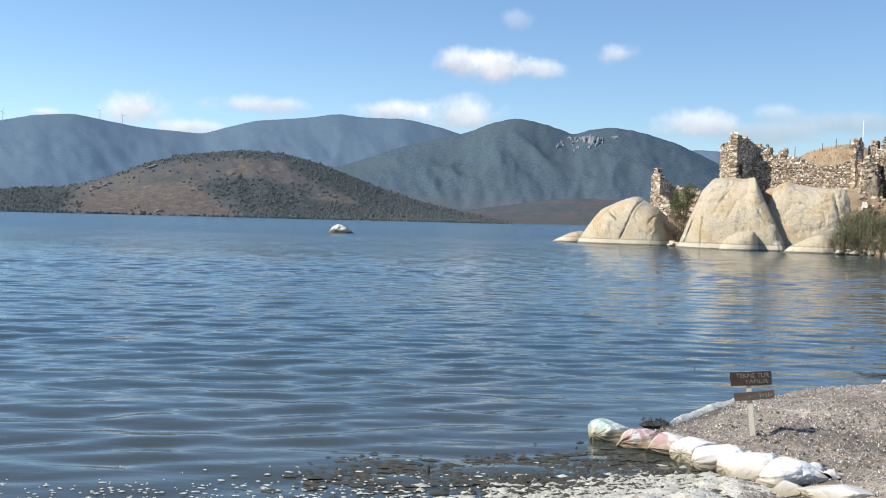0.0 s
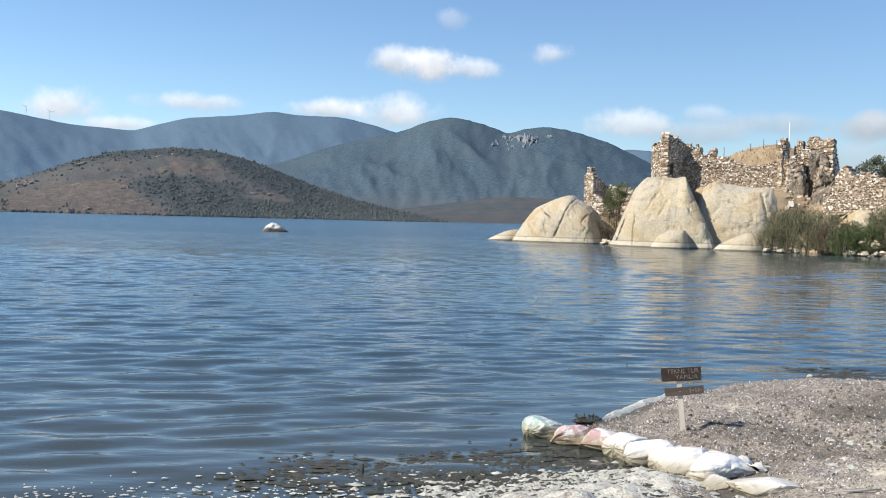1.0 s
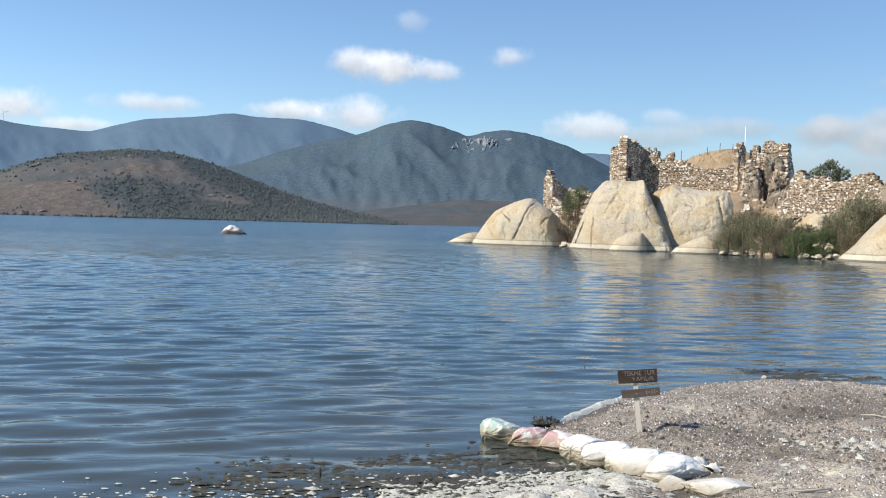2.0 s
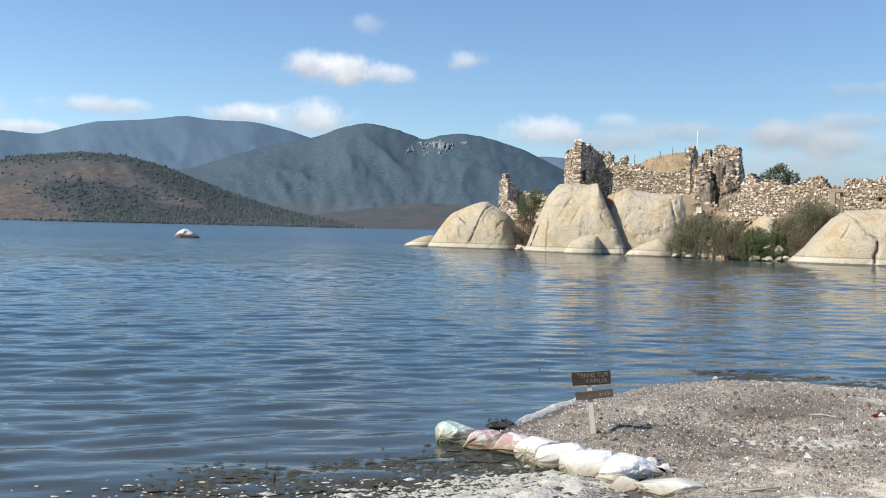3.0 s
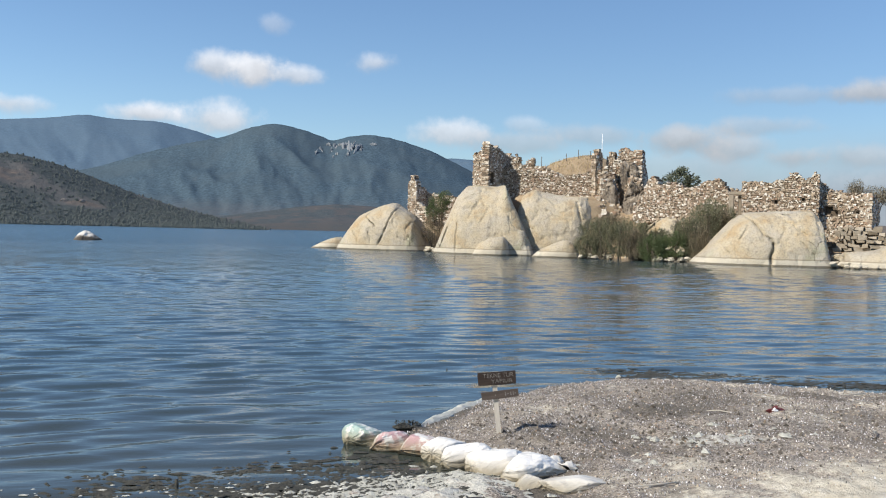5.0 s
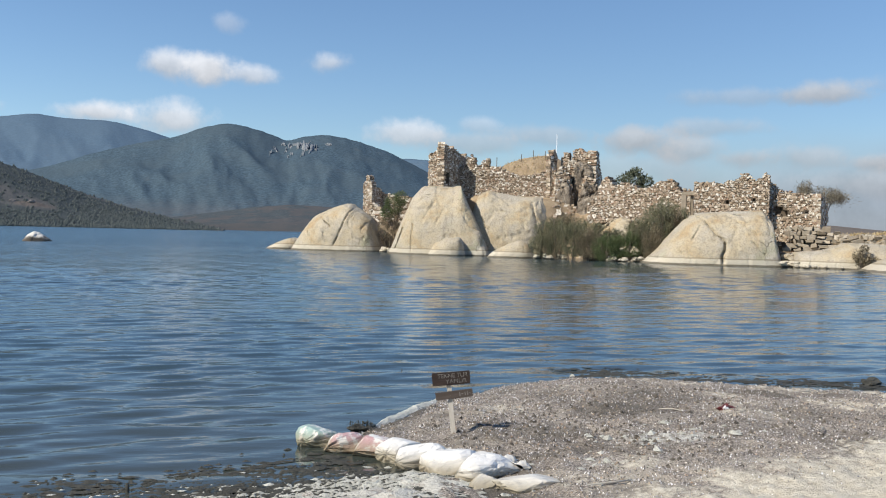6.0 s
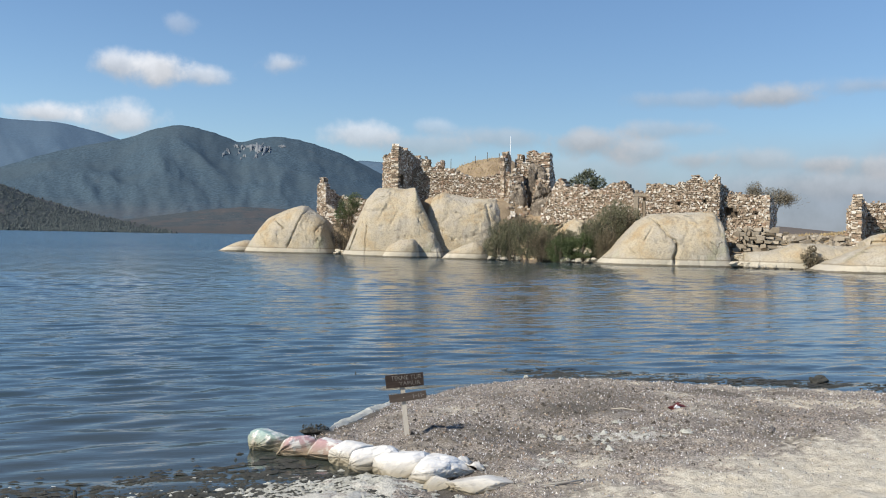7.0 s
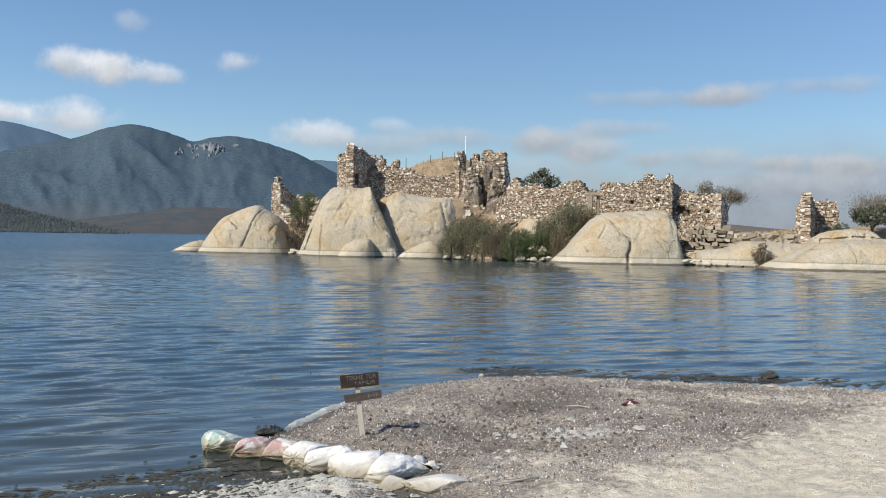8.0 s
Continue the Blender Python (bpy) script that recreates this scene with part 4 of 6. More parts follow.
def cliff_face(name, a, e, wide, high, r, seed):
    """A pale crag on the mountain side: a ragged buttress."""
    rng = np.random.default_rng(seed)
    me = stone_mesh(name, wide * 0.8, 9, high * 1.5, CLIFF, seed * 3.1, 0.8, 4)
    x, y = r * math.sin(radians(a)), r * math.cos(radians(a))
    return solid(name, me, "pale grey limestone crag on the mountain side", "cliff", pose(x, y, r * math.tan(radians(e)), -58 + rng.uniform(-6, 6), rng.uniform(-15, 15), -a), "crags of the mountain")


for i, (a, e, wide, high) in enumerate(((6.9, 4.72, 11, 24), (7.3, 4.6, 13, 34), (7.75, 4.55, 14, 30), (8.15, 4.5, 16, 44), (8.45, 4.42, 16, 48), (8.6, 4.68, 18, 22), (9.45, 4.8, 20, 7), (7.4, 4.2, 8, 18), (6.5, 4.45, 7, 20), (8.0, 4.2, 9, 22), (7.05, 4.35, 7, 26), (7.55, 4.72, 10, 14), (8.3, 4.75, 9, 18), (8.75, 4.5, 9, 30), (7.95, 4.72, 8, 16), (7.2, 4.05, 6, 14), (6.2, 4.25, 6, 18))):
    crest = 3300 * math.tan(radians(float(lerp_list(MID_LINE)(a))))
    r = next(2300 + 1000 * s for s in np.linspace(0, 1, 400) if slope_height(a, s, crest, 5.0, 0.20) >= (2300 + 1000 * s) * math.tan(radians(e)) or s == 1)
    cliff_face("crag", a, e, wide, high, r + 5, 3 + i)


def wind_turbine(a, e, hgt, turn):
    """A far white wind turbine: tapered mast, nacelle, hub and three blades at rest."""
    r = 4380
    t = thing("wind_turbine", "white three-bladed wind turbine on the far ridge", "wind turbine", pose(r * math.sin(radians(a)), r * math.cos(radians(a)), r * math.tan(radians(e)), 0, 0, -a), "wind turbines on the ridge")
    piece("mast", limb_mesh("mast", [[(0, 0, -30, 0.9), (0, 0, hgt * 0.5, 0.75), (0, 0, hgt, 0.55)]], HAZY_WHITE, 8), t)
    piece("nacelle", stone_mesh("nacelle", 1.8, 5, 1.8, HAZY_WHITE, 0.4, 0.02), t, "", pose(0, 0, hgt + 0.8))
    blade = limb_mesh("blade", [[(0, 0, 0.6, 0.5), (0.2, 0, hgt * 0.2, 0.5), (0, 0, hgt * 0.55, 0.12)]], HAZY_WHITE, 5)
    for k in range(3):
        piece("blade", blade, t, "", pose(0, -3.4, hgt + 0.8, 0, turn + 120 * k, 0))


for a, e, hgt, turn in ((-23.5, 4.6, 34, 15), (-18.75, 4.9, 36, 50), (-17.6, 4.7, 36, 80)):
    wind_turbine(a, e, hgt, turn)

# ======== the island ========
SHORE_V = lerp_list([(-48, 143), (-39, 133), (-28, 133), (-16, 122), (-7, 118), (4, 114), (12, 110), (19, 108), (25, 103), (32, 93), (45, 80), (70, 70)])
LEVEL = lerp_list([(-42, -1), (-36, 2.5), (-31, 3.8), (-27, 3.4), (-23, 7.0), (-17, 7.4), (-6, 7.0), (-1, 5.6), (4, 5.0), (10, 5.0), (17, 3.6), (19, 1.2), (26, 1.3), (31, 1.6), (36, 2.2), (45, 2.4), (70, 2.0)])


def island_height(u, v):
    d = v - float(SHORE_V(u)) - 4.5 * math.exp(-((u + 2.5) / 4.0) ** 2)
    h = float(LEVEL(u))
    k = min(1.0, max(0.0, (d - 1.0) / 7.0))
    z = -1.2 + (h + 1.2) * k * k * (3 - 2 * k)
    mound = 5.6 * math.exp(-((u + 5.5) / 5.5) ** 2 - ((v - 139) / 6.0) ** 2) + 3.9 * math.exp(-((u + 12.5) / 5.0) ** 2 - ((v - 138) / 5.0) ** 2)
    step = min(1.0, max(0.0, (v - 115.2 + 0.32 * (u - 22)) / 3.0)) * min(1.0, max(0.0, (u - 16.5) / 2.0))
    mound += 2.0 * step * step * (3 - 2 * step)
    back = min(1.0, max(0.0, (d - 34) / 16.0))
    z = (z + mound * k) * (1 - back) - 1.5 * back
    return z + (0.25 * fbm(u * 0.3, v * 0.3, 1.0, 4) + 0.06 * fbm(u * 1.7, v * 1.7, 4.0, 3)) * k


us, vs = np.arange(-46, 70.1, 0.55), np.arange(70, 186, 0.55)
me = mesh_from("island_ground", [(u, v, island_height(u, v)) for u in us for v in vs], grid_faces(len(us), len(vs)), EARTH, True)
solid("island_ground", me, "ochre dry earth of the island behind the walls", "island", ISLE.copy(), kind="structure")

boulder("granite_slab", "low pale granite slab at the tip of the island", [(-46.2, 0.0), (-45.0, 0.5), (-43.6, 1.15), (-42.2, 1.6), (-41.4, 1.3), (-41.0, 0.0)], 134.5, 6, 137, seed=2.0, rough=0.15)
boulder("granite_boulder", "rounded ochre granite boulder split by an upright crack", [(-40.6, -0.2), (-39.6, 1.6), (-38.3, 3.5), (-37.1, 4.7), (-34.8, 5.75), (-33.0, 6.3), (-32.3, 6.25), (-31.8, 5.8), (-30.2, 4.9), (-29.5, 4.3), (-29.0, 2.8), (-28.4, 0.8), (-28.1, -0.2)], 129.0, 12, 131, seed=5.0, e=0.8, edges=((0.3, 2.2), (0.12, 5)),
        grooves=[(-32.3, 6.0, -34.2, 0.9, 0.14, 0.35), (-36.4, 4.4, -34.9, 3.2, 0.16, 0.25), (-31.0, 3.5, -29.6, 2.9, 0.15, 0.12), (-38.2, 2.6, -37.2, 1.0, 0.12, 0.12), (-31.8, 1.9, -30.4, 1.2, 0.12, 0.12), (-35.8, 2.4, -35.2, 1.0, 0.12, 0.1)])
boulder("granite_boulder", "great cream granite boulder carrying the ruined tower", [(-25.8, -0.2), (-25.3, 1.2), (-24.6, 3.0), (-23.6, 5.4), (-22.7, 7.3), (-21.6, 8.4), (-20.1, 8.55), (-18.2, 8.4), (-17.0, 8.55), (-16.5, 8.35), (-15.45, 6.3), (-14.25, 3.85), (-13.1, 1.05), (-12.8, -0.2)], 119.8, 14, 124, seed=9.0, e=0.68, edges=((0.3, 2.6), (0.03, 10)), thin=(0.30, 0.5, 0.78),
        grooves=[(-23.6, 3.2, -24.6, 0.8, 0.13, 0.3), (-22.2, 3.8, -22.4, 0.5, 0.12, 0.25), (-18.2, 2.3, -16.4, 2.4, 0.16, 0.2), (-19.6, 6.8, -20.8, 4.4, 0.14, 0.1), (-18.4, 5.6, -19.4, 3.6, 0.16, 0.12), (-23.4, 6.6, -23.0, 4.4, 0.15, 0.12)])
boulder("granite_block", "wedge-shaped granite block at the water's edge", [(-20.1, -0.1), (-19.2, 1.5), (-17.9, 2.1), (-16.3, 2.25), (-15.9, 1.7), (-15.6, -0.1)], 117.0, 5.0, 119, seed=12.0, rough=0.12, cols=60, rows=44)
boulder("granite_boulder", "greenish lichened granite boulder with a deep side cleft", [(-12.0, -0.2), (-12.7, 1.9), (-13.7, 4.0), (-14.8, 6.2), (-14.4, 7.3), (-13.1, 8.0), (-11.8, 7.6), (-9.4, 7.2), (-6.9, 7.2), (-6.2, 6.5), (-6.1, 4.6), (-5.9, 2.0), (-5.7, 0.0)], 122.2, 11, 122, seed=15.0, e=0.6, edges=((0.03, 4), (0.3, 3)),
        grooves=[(-14.2, 4.6, -13.2, 3.2, 0.2, 0.2), (-8.2, 6.6, -7.4, 4.2, 0.2, 0.22), (-11.6, 5.6, -9.8, 4.4, 0.16, 0.14), (-12.6, 2.0, -8.2, 3.0, 0.12, 0.18), (-7.9, 5.4, -7.2, 2.6, 0.14, 0.2)])
boulder("granite_block", "pale rounded granite block at the waterline", [(-13.0, -0.1), (-12.0, 0.7), (-10.3, 1.6), (-8.9, 2.1), (-8.0, 1.7), (-7.5, 1.0), (-7.1, -0.1)], 115.0, 4.5, 117, seed=18.0, rough=0.14, cols=60, rows=44)
boulder("granite_boulder", "broad pale granite dome under the ruined wall", [(4.2, -0.2), (6.1, 1.6), (7.2, 3.0), (8.7, 4.6), (10.1, 5.35), (13.1, 5.55), (16.4, 5.75), (17.1, 5.1), (17.5, 3.0), (17.9, 0.9), (18.0, -0.2)], 104.6, 13, 108, seed=21.0, e=0.75, edges=((0.25, 2.0), (0.06, 7)),
        grooves=[(10.2, 5.0, 12.6, 2.2, 0.2, 0.3), (12.6, 2.2, 12.3, 0.3, 0.25, 0.45), (10.2, 4.0, 9.4, 2.6, 0.15, 0.15), (13.8, 4.6, 15.6, 3.2, 0.15, 0.14), (15.2, 2.4, 16.4, 1.2, 0.15, 0.14), (7.4, 2.4, 8.4, 1.2, 0.13, 0.12), (12.9, 5.2, 14.0, 4.9, 0.12, 0.12)])
boulder("granite_slab", "low smooth granite slab below the rubble wall", [(18.8, -0.2), (19.3, 1.6), (22.2, 1.95), (23.9, 2.6), (25.6, 2.65), (29.5, 2.4), (31.5, 2.0), (33.0, -0.2)], 102.0, 9, 104, seed=25.0, e=0.5, rough=0.15)
boulder("granite_slab", "wide smooth granite slab sloping into the lake", [(23.6, -0.3), (25.5, 0.8), (27.5, 1.75), (29.2, 2.55), (31.6, 2.9), (36, 3.0), (41, 2.8), (46, 1.8), (49, -0.3)], 93.0, 12, 97, seed=28.0, e=0.75, rough=0.18, bulge=0.25)
boulder("granite_boulder", "flat-topped granite rock with hollow weathered pits", [(30.1, 1.2), (30.3, 2.9), (31.4, 3.55), (33.5, 3.95), (35.7, 3.85), (36.6, 3.1), (38.5, 2.6), (39.2, 1.2)], 100.2, 7, 103, seed=31.0, e=0.35, rough=0.2, ledge=False, dents=1.2,
        grooves=[(30.8, 2.9, 33.0, 3.1, 0.2, 0.35), (33.4, 3.2, 34.6, 3.2, 0.16, 0.35), (35.2, 3.1, 38.3, 2.3, 0.2, 0.35)])
boulder("granite_boulder", "dark weathered rock outcrop under the bushes", [(-1.5, 1.0), (0.2, 3.8), (2.4, 4.9), (4.4, 4.4), (5.8, 5.2), (7.6, 4.2), (8.8, 1.5)], 113.0, 8, 114, seed=35.0, e=0.5, rough=0.7, ledge=False,
        grooves=[(3.6, 5.0, 3.2, 1.5, 0.3, 0.6), (1.0, 4.2, 1.8, 1.0, 0.25, 0.4)])

# loose stones along the waterline
ROCK_MESHES = [stone_mesh("shore_stone", 1.0, 0.9, 0.7, GRANITE, 1.7 * i + 0.3, 0.22) for i in range(6)]
rng = np.random.default_rng(11)


def loose(u, v, z, s, label="grey-white granite stone at the waterline", rz=None):
    ob = solid("stone", ROCK_MESHES[int(rng.integers(6))], label, "stone", isle(u, v, z, rng.uniform(0, 360) if rz is None else rz) @ Matrix.Diagonal((s, s * rng.uniform(0.7, 1.0), s * rng.uniform(0.7, 1.1), 1)), "loose stones of the island shore")
    return ob


for u0, u1, v0, z0, n, s0, s1 in ((-7.0, -3.4, 113.6, 0.25, 22, 0.4, 0.9), (1.0, 4.6, 110.9, 0.15, 20, 0.35, 0.9), (2.2, 4.2, 111.8, 1.2, 14, 0.6, 1.2), (-28.2, -25.9, 129.0, 0.2, 9, 0.5, 1.1), (18.0, 19.6, 104.6, 0.2, 12, 0.5, 1.1), (19.0, 26.4, 102.2, 0.05, 26, 0.3, 0.7), (18.2, 19.8, 106.5, 0.9, 10, 0.5, 1.0)):
    for _ in range(n):
        loose(rng.uniform(u0, u1), v0 + rng.uniform(-0.5, 0.9), z0 + rng.uniform(-0.15, 0.3), rng.uniform(s0, s1))

# ---- the ruins ----
tower = thing("ruined_tower", "roofless ruined stone tower with a jagged top", "tower", ISLE.copy())
add_wall(tower, (-21.75, 128.6), (-20.05, 126.9), [(0, 12.7), (0.4, 12.9), (0.7, 12.5), (1.2, 12.9), (1.6, 13.1), (2.0, 13.7), (2.4, 13.9)], [(0, 8.1), (2.4, 8.2)], 0.9, 3, course=0.20, stone=0.23)
add_wall(tower, (-19.45, 126.3), (-17.45, 132.5), [(0, 13.8), (0.8, 13.7), (1.6, 13.4), (3.0, 13.6), (4.2, 13.2), (5.3, 12.9), (6.5, 12.6)], [(0, 7.0), (6.5, 6.0)], 0.9, 4, name="side_wall", course=0.20, stone=0.23, holes=[(0.3, 1.5, 9.0, 10.4)])
add_wall(tower, (-17.6, 132.5), (-17.1, 133.8), [(0, 13.2), (1.4, 12.2)], [(0, 6.0), (1.4, 6.0)], 0.9, 5, name="rear_wall", course=0.20, stone=0.23)

wall = thing("ruined_wall", "long rubble castle wall with two broken merlons", "wall", ISLE.copy(), "walls of the ruined castle")
add_wall(wall, (-18.0, 130.2), (-5.6, 129.4), [(0, 11.1), (0.8, 11.3), (1.0, 12.5), (1.95, 12.6), (2.2, 11.5), (2.8, 11.5), (3.2, 12.1), (3.85, 12.3), (3.95, 11.4), (5.3, 11.2), (7.0, 10.4), (8.5, 10.3), (10, 10.5), (11.6, 11.2), (12.4, 10.6)], [(0, 6.0), (12.4, 6.2)], 0.9, 7, course=0.20, stone=0.23)
add_wall(wall, (-6.3, 129.2), (-5.5, 130.2), [(0, 12.4), (0.4, 13.4), (0.9, 13.5), (1.28, 12.9)], [(0, 6.5), (1.28, 6.5)], 0.7, 8, name="pier", course=0.3, stone=0.4)

turret = thing("ruined_turret", "slender ruined corner turret of pale stones", "turret", ISLE.copy())
add_wall(turret, (-33.6, 143.0), (-32.3, 142.4), [(0, 9.6), (0.35, 9.9), (0.5, 10.7), (0.95, 10.7), (1.05, 9.9), (1.43, 9.7)], [(0, 3.4), (1.43, 3.2)], 1.0, 9, course=0.20, stone=0.23)
add_wall(turret, (-32.3, 142.4), (-31.3, 144.5), [(0, 9.5), (0.8, 9.0), (2.3, 8.9)], [(0, 3.0), (2.3, 3.0)], 0.8, 10, name="side_wall", course=0.20, stone=0.23)
add_wall(turret, (-31.9, 144.6), (-26.0, 145.0), [(0, 8.4), (1.2, 8.0), (1.8, 8.3), (2.6, 7.8), (3.6, 8.1), (5.9, 7.7)], [(0, 3.0), (5.9, 3.0)], 0.8, 11, name="rear_wall")
add_wall(turret, (-32.6, 141.6), (-29.6, 141.2), [(0, 6.8), (1.0, 6.6), (2.0, 5.9), (3.0, 4.6)], [(0, 2.6), (3.0, 2.0)], 0.9, 12, name="low_wall", course=0.3)

keep = thing("ruined_keep", "tall ragged masses of dark weathered masonry", "ruin", ISLE.copy())


def ragged_mass(parent, u0, u1, v, thick, tops, foot, seed, label=""):
    verts, faces = rock_loft([(u0 - 0.3, foot), *tops, (u1 + 0.3, foot)], v, thick, bulge=0.15, e=0.22, seed=seed, rough=0.75, cols=80, rows=60, ledge=False, dents=1.6)
    verts = [(x, y, max(z, foot - 1.0)) for x, y, z in verts]
    piece("masonry_mass", mesh_from("masonry_mass", verts, faces, DARK_MASONRY), parent, label)


add_wall(keep, (-5.5, 128.4), (-3.3, 128.9), [(0, 9.8), (0.4, 10.9), (0.8, 11.5), (1.3, 11.3), (1.7, 10.2), (2.2, 8.2)], [(0, 6.0), (2.2, 6.0)], 1.4, 41, name="stump", course=0.24, stone=0.3)
add_wall(keep, (-5.0, 130.8), (-0.5, 130.0), [(0, 12.0), (0.3, 13.2), (0.9, 13.3), (1.1, 12.2), (1.5, 12.4), (1.7, 13.5), (2.6, 13.7), (3.4, 13.3), (3.6, 12.9), (4.0, 13.6), (4.6, 13.5)], [(0, 6.0), (4.6, 6.0)], 1.2, 42, course=0.22, stone=0.3)
add_wall(keep, (-0.6, 129.6), (0.4, 132.5), [(0, 13.5), (0.8, 12.6), (1.8, 11.0), (3.0, 9.6)], [(0, 6.0), (3.1, 6.0)], 1.0, 43, name="side_wall", course=0.22, stone=0.3)
add_wall(keep, (-2.6, 127.8), (-0.3, 127.4), [(0, 8.0), (0.4, 9.8), (1.0, 10.4), (1.5, 9.7), (2.0, 9.9), (2.3, 8.4)], [(0, 5.2), (2.3, 5.2)], 1.3, 44, name="stump", course=0.22, stone=0.3)
add_wall(keep, (-0.2, 126.6), (2.0, 125.4), [(0, 8.6), (0.6, 9.7), (1.1, 10.1), (1.6, 9.7), (2.5, 8.3)], [(0, 5.2), (2.5, 5.2)], 1.2, 45, name="stump", course=0.22, stone=0.3)
ragged_mass(keep, -5.6, -3.0, 128.0, 2.0, [(-5.2, 8.8), (-4.6, 10.2), (-4.0, 10.3), (-3.5, 8.4)], 5.8, 41.5, "crumbling mortared stump")
ragged_mass(keep, -3.4, -0.4, 129.4, 2.0, [(-3.3, 11.6), (-2.8, 12.6), (-2.2, 11.8), (-1.6, 12.2), (-1.0, 12.9), (-0.6, 10.6)], 5.8, 44.5, "crumbling mortared face of the keep")
ragged_mass(keep, -2.9, 0.2, 127.2, 1.8, [(-2.6, 7.6), (-1.9, 9.4), (-1.3, 8.6), (-0.7, 9.2), (-0.1, 7.0)], 5.2, 47.5)

mid = thing("ruined_wall", "low rubble wall with a wavy broken top", "wall", ISLE.copy(), "walls of the ruined castle")
add_wall(mid, (-1.4, 123.6), (9.2, 119.6), [(0, 6.6), (1.6, 7.6), (3.2, 8.7), (4.2, 9.1), (5.2, 9.1), (6.6, 8.3), (7.6, 8.6), (8.6, 9.2), (10.0, 9.5), (10.7, 9.2), (11.3, 8.0)], [(0, 4.4), (4, 4.6), (11.4, 4.4)], 0.9, 14, course=0.20, stone=0.23)

gate = thing("gateway", "small doorway with upright stone jambs and a lintel", "doorway", ISLE.copy())


def cut_block(name, size, m, parent, seed, label="", rough=0.02):
    """A squared block with worn, slightly uneven edges."""
    bm = bmesh.new()
    bmesh.ops.create_cube(bm, size=1.0)
    bmesh.ops.scale(bm, vec=size, verts=bm.verts)
    bmesh.ops.bevel(bm, geom=bm.edges[:], offset=min(size) * 0.09, segments=1, affect="EDGES")
    for v in bm.verts:
        v.co += Vector((fbm(v.co.x * 3 + seed, v.co.y * 3, v.co.z * 3, 2), fbm(v.co.y * 3, v.co.z * 3 + seed, 1, 2), fbm(v.co.z * 3 + seed, v.co.x * 3, 2, 2))) * rough * 2
    me = bpy.data.meshes.new(name)
    bm.to_mesh(me)
    bm.free()
    me.materials.append(ASHLAR)
    return piece(name, me, parent, label, m)


cut_block("jamb", (0.55, 0.6, 2.5), pose(9.35, 117.3, 6.3, 0, 0, -8), gate, 1.0)
cut_block("jamb", (0.35, 0.6, 2.3), pose(10.3, 117.9, 6.3, 0, 0, -8), gate, 2.0)
cut_block("lintel", (1.5, 0.7, 0.35), pose(9.85, 117.5, 7.72, 0, 2, -8), gate, 3.0)
cut_block("threshold", (1.6, 0.8, 0.4), pose(9.8, 117.5, 5.1, 0, 0, -8), gate, 4.0)

high = thing("ruined_wall", "high rubble castle wall standing on the granite dome", "wall", ISLE.copy(), "walls of the ruined castle")
add_wall(high, (10.4, 116.2), (18.1, 114.4), [(0, 8.8), (0.8, 8.9), (1.9, 9.1), (3.0, 8.9), (3.7, 9.3), (4.4, 9.2), (5.1, 9.8), (5.6, 9.8), (6.3, 9.2), (7.0, 9.2), (7.4, 9.9), (7.9, 9.9)], [(0, 4.6), (7.9, 5.0)], 0.9, 16, course=0.20, stone=0.23, holes=[(3.4, 3.75, 6.6, 6.95), (6.2, 6.5, 6.9, 7.2)])
add_wall(high, (17.8, 115.2), (20.0, 119.5), [(0, 9.6), (2, 9.3), (4.85, 8.6)], [(0, 2.4), (4.85, 2.4)], 0.8, 17, name="side_wall", course=0.2, stone=0.28)

add_wall(high, (8.6, 120.6), (11.4, 120.0), [(0, 8.2), (2.9, 8.2)], [(0, 4.0), (2.9, 4.0)], 0.8, 18, name="inner_wall", course=0.2, stone=0.28)

low = thing("ruined_wall", "rubble wall of reddish stones on big squared blocks", "wall", ISLE.copy(), "walls of the ruined castle")
add_wall(low, (18.8, 115.6), (23.15, 114.1), [(0, 7.7), (0.7, 8.0), (2.0, 7.9), (4.0, 7.8), (4.9, 7.6)], [(0, 2.6), (4.9, 2.8)], 0.9, 19, course=0.20, stone=0.23, holes=[(0.2, 1.0, 5.6, 6.4), (0.8, 1.5, 5.4, 6.0), (3.3, 3.6, 5.6, 5.9)])
add_wall(low, (23.4, 114.0), (24.8, 117.2), [(0, 7.6), (1.2, 7.4), (2.2, 7.0), (3.5, 6.6)], [(0, 3.6), (3.5, 3.6)], 0.8, 20, name="side_wall")
k = 0
for row, (z0, u0, u1, hgt) in enumerate(((3.75, 20.2, 24.2, 0.46), (3.3, 19.9, 24.6, 0.47), (2.85, 20.3, 24.9, 0.46), (2.4, 20.6, 25.2, 0.46), (1.95, 19.9, 25.0, 0.46), (1.5, 19.7, 23.5, 0.46), (1.05, 19.6, 21.2, 0.45))):
    u = u0
    while u < u1:
        w = float(rng.uniform(0.35, 0.95)) if row < 4 else float(rng.uniform(0.6, 1.8))
        cut_block("block", (w - 0.06, 1.4, hgt - float(rng.uniform(0.0, 0.14))), pose(u + w / 2, 113.9 + float(rng.uniform(-0.35, 0.3)) - 0.12 * row - 0.28 * (u - 21), z0 + hgt / 2, float(rng.uniform(-5, 5)), float(rng.uniform(-5, 5)), -15 + float(rng.uniform(-8, 8))), low, 7.0 + k, rough=0.12)
        u += w
        k += 1

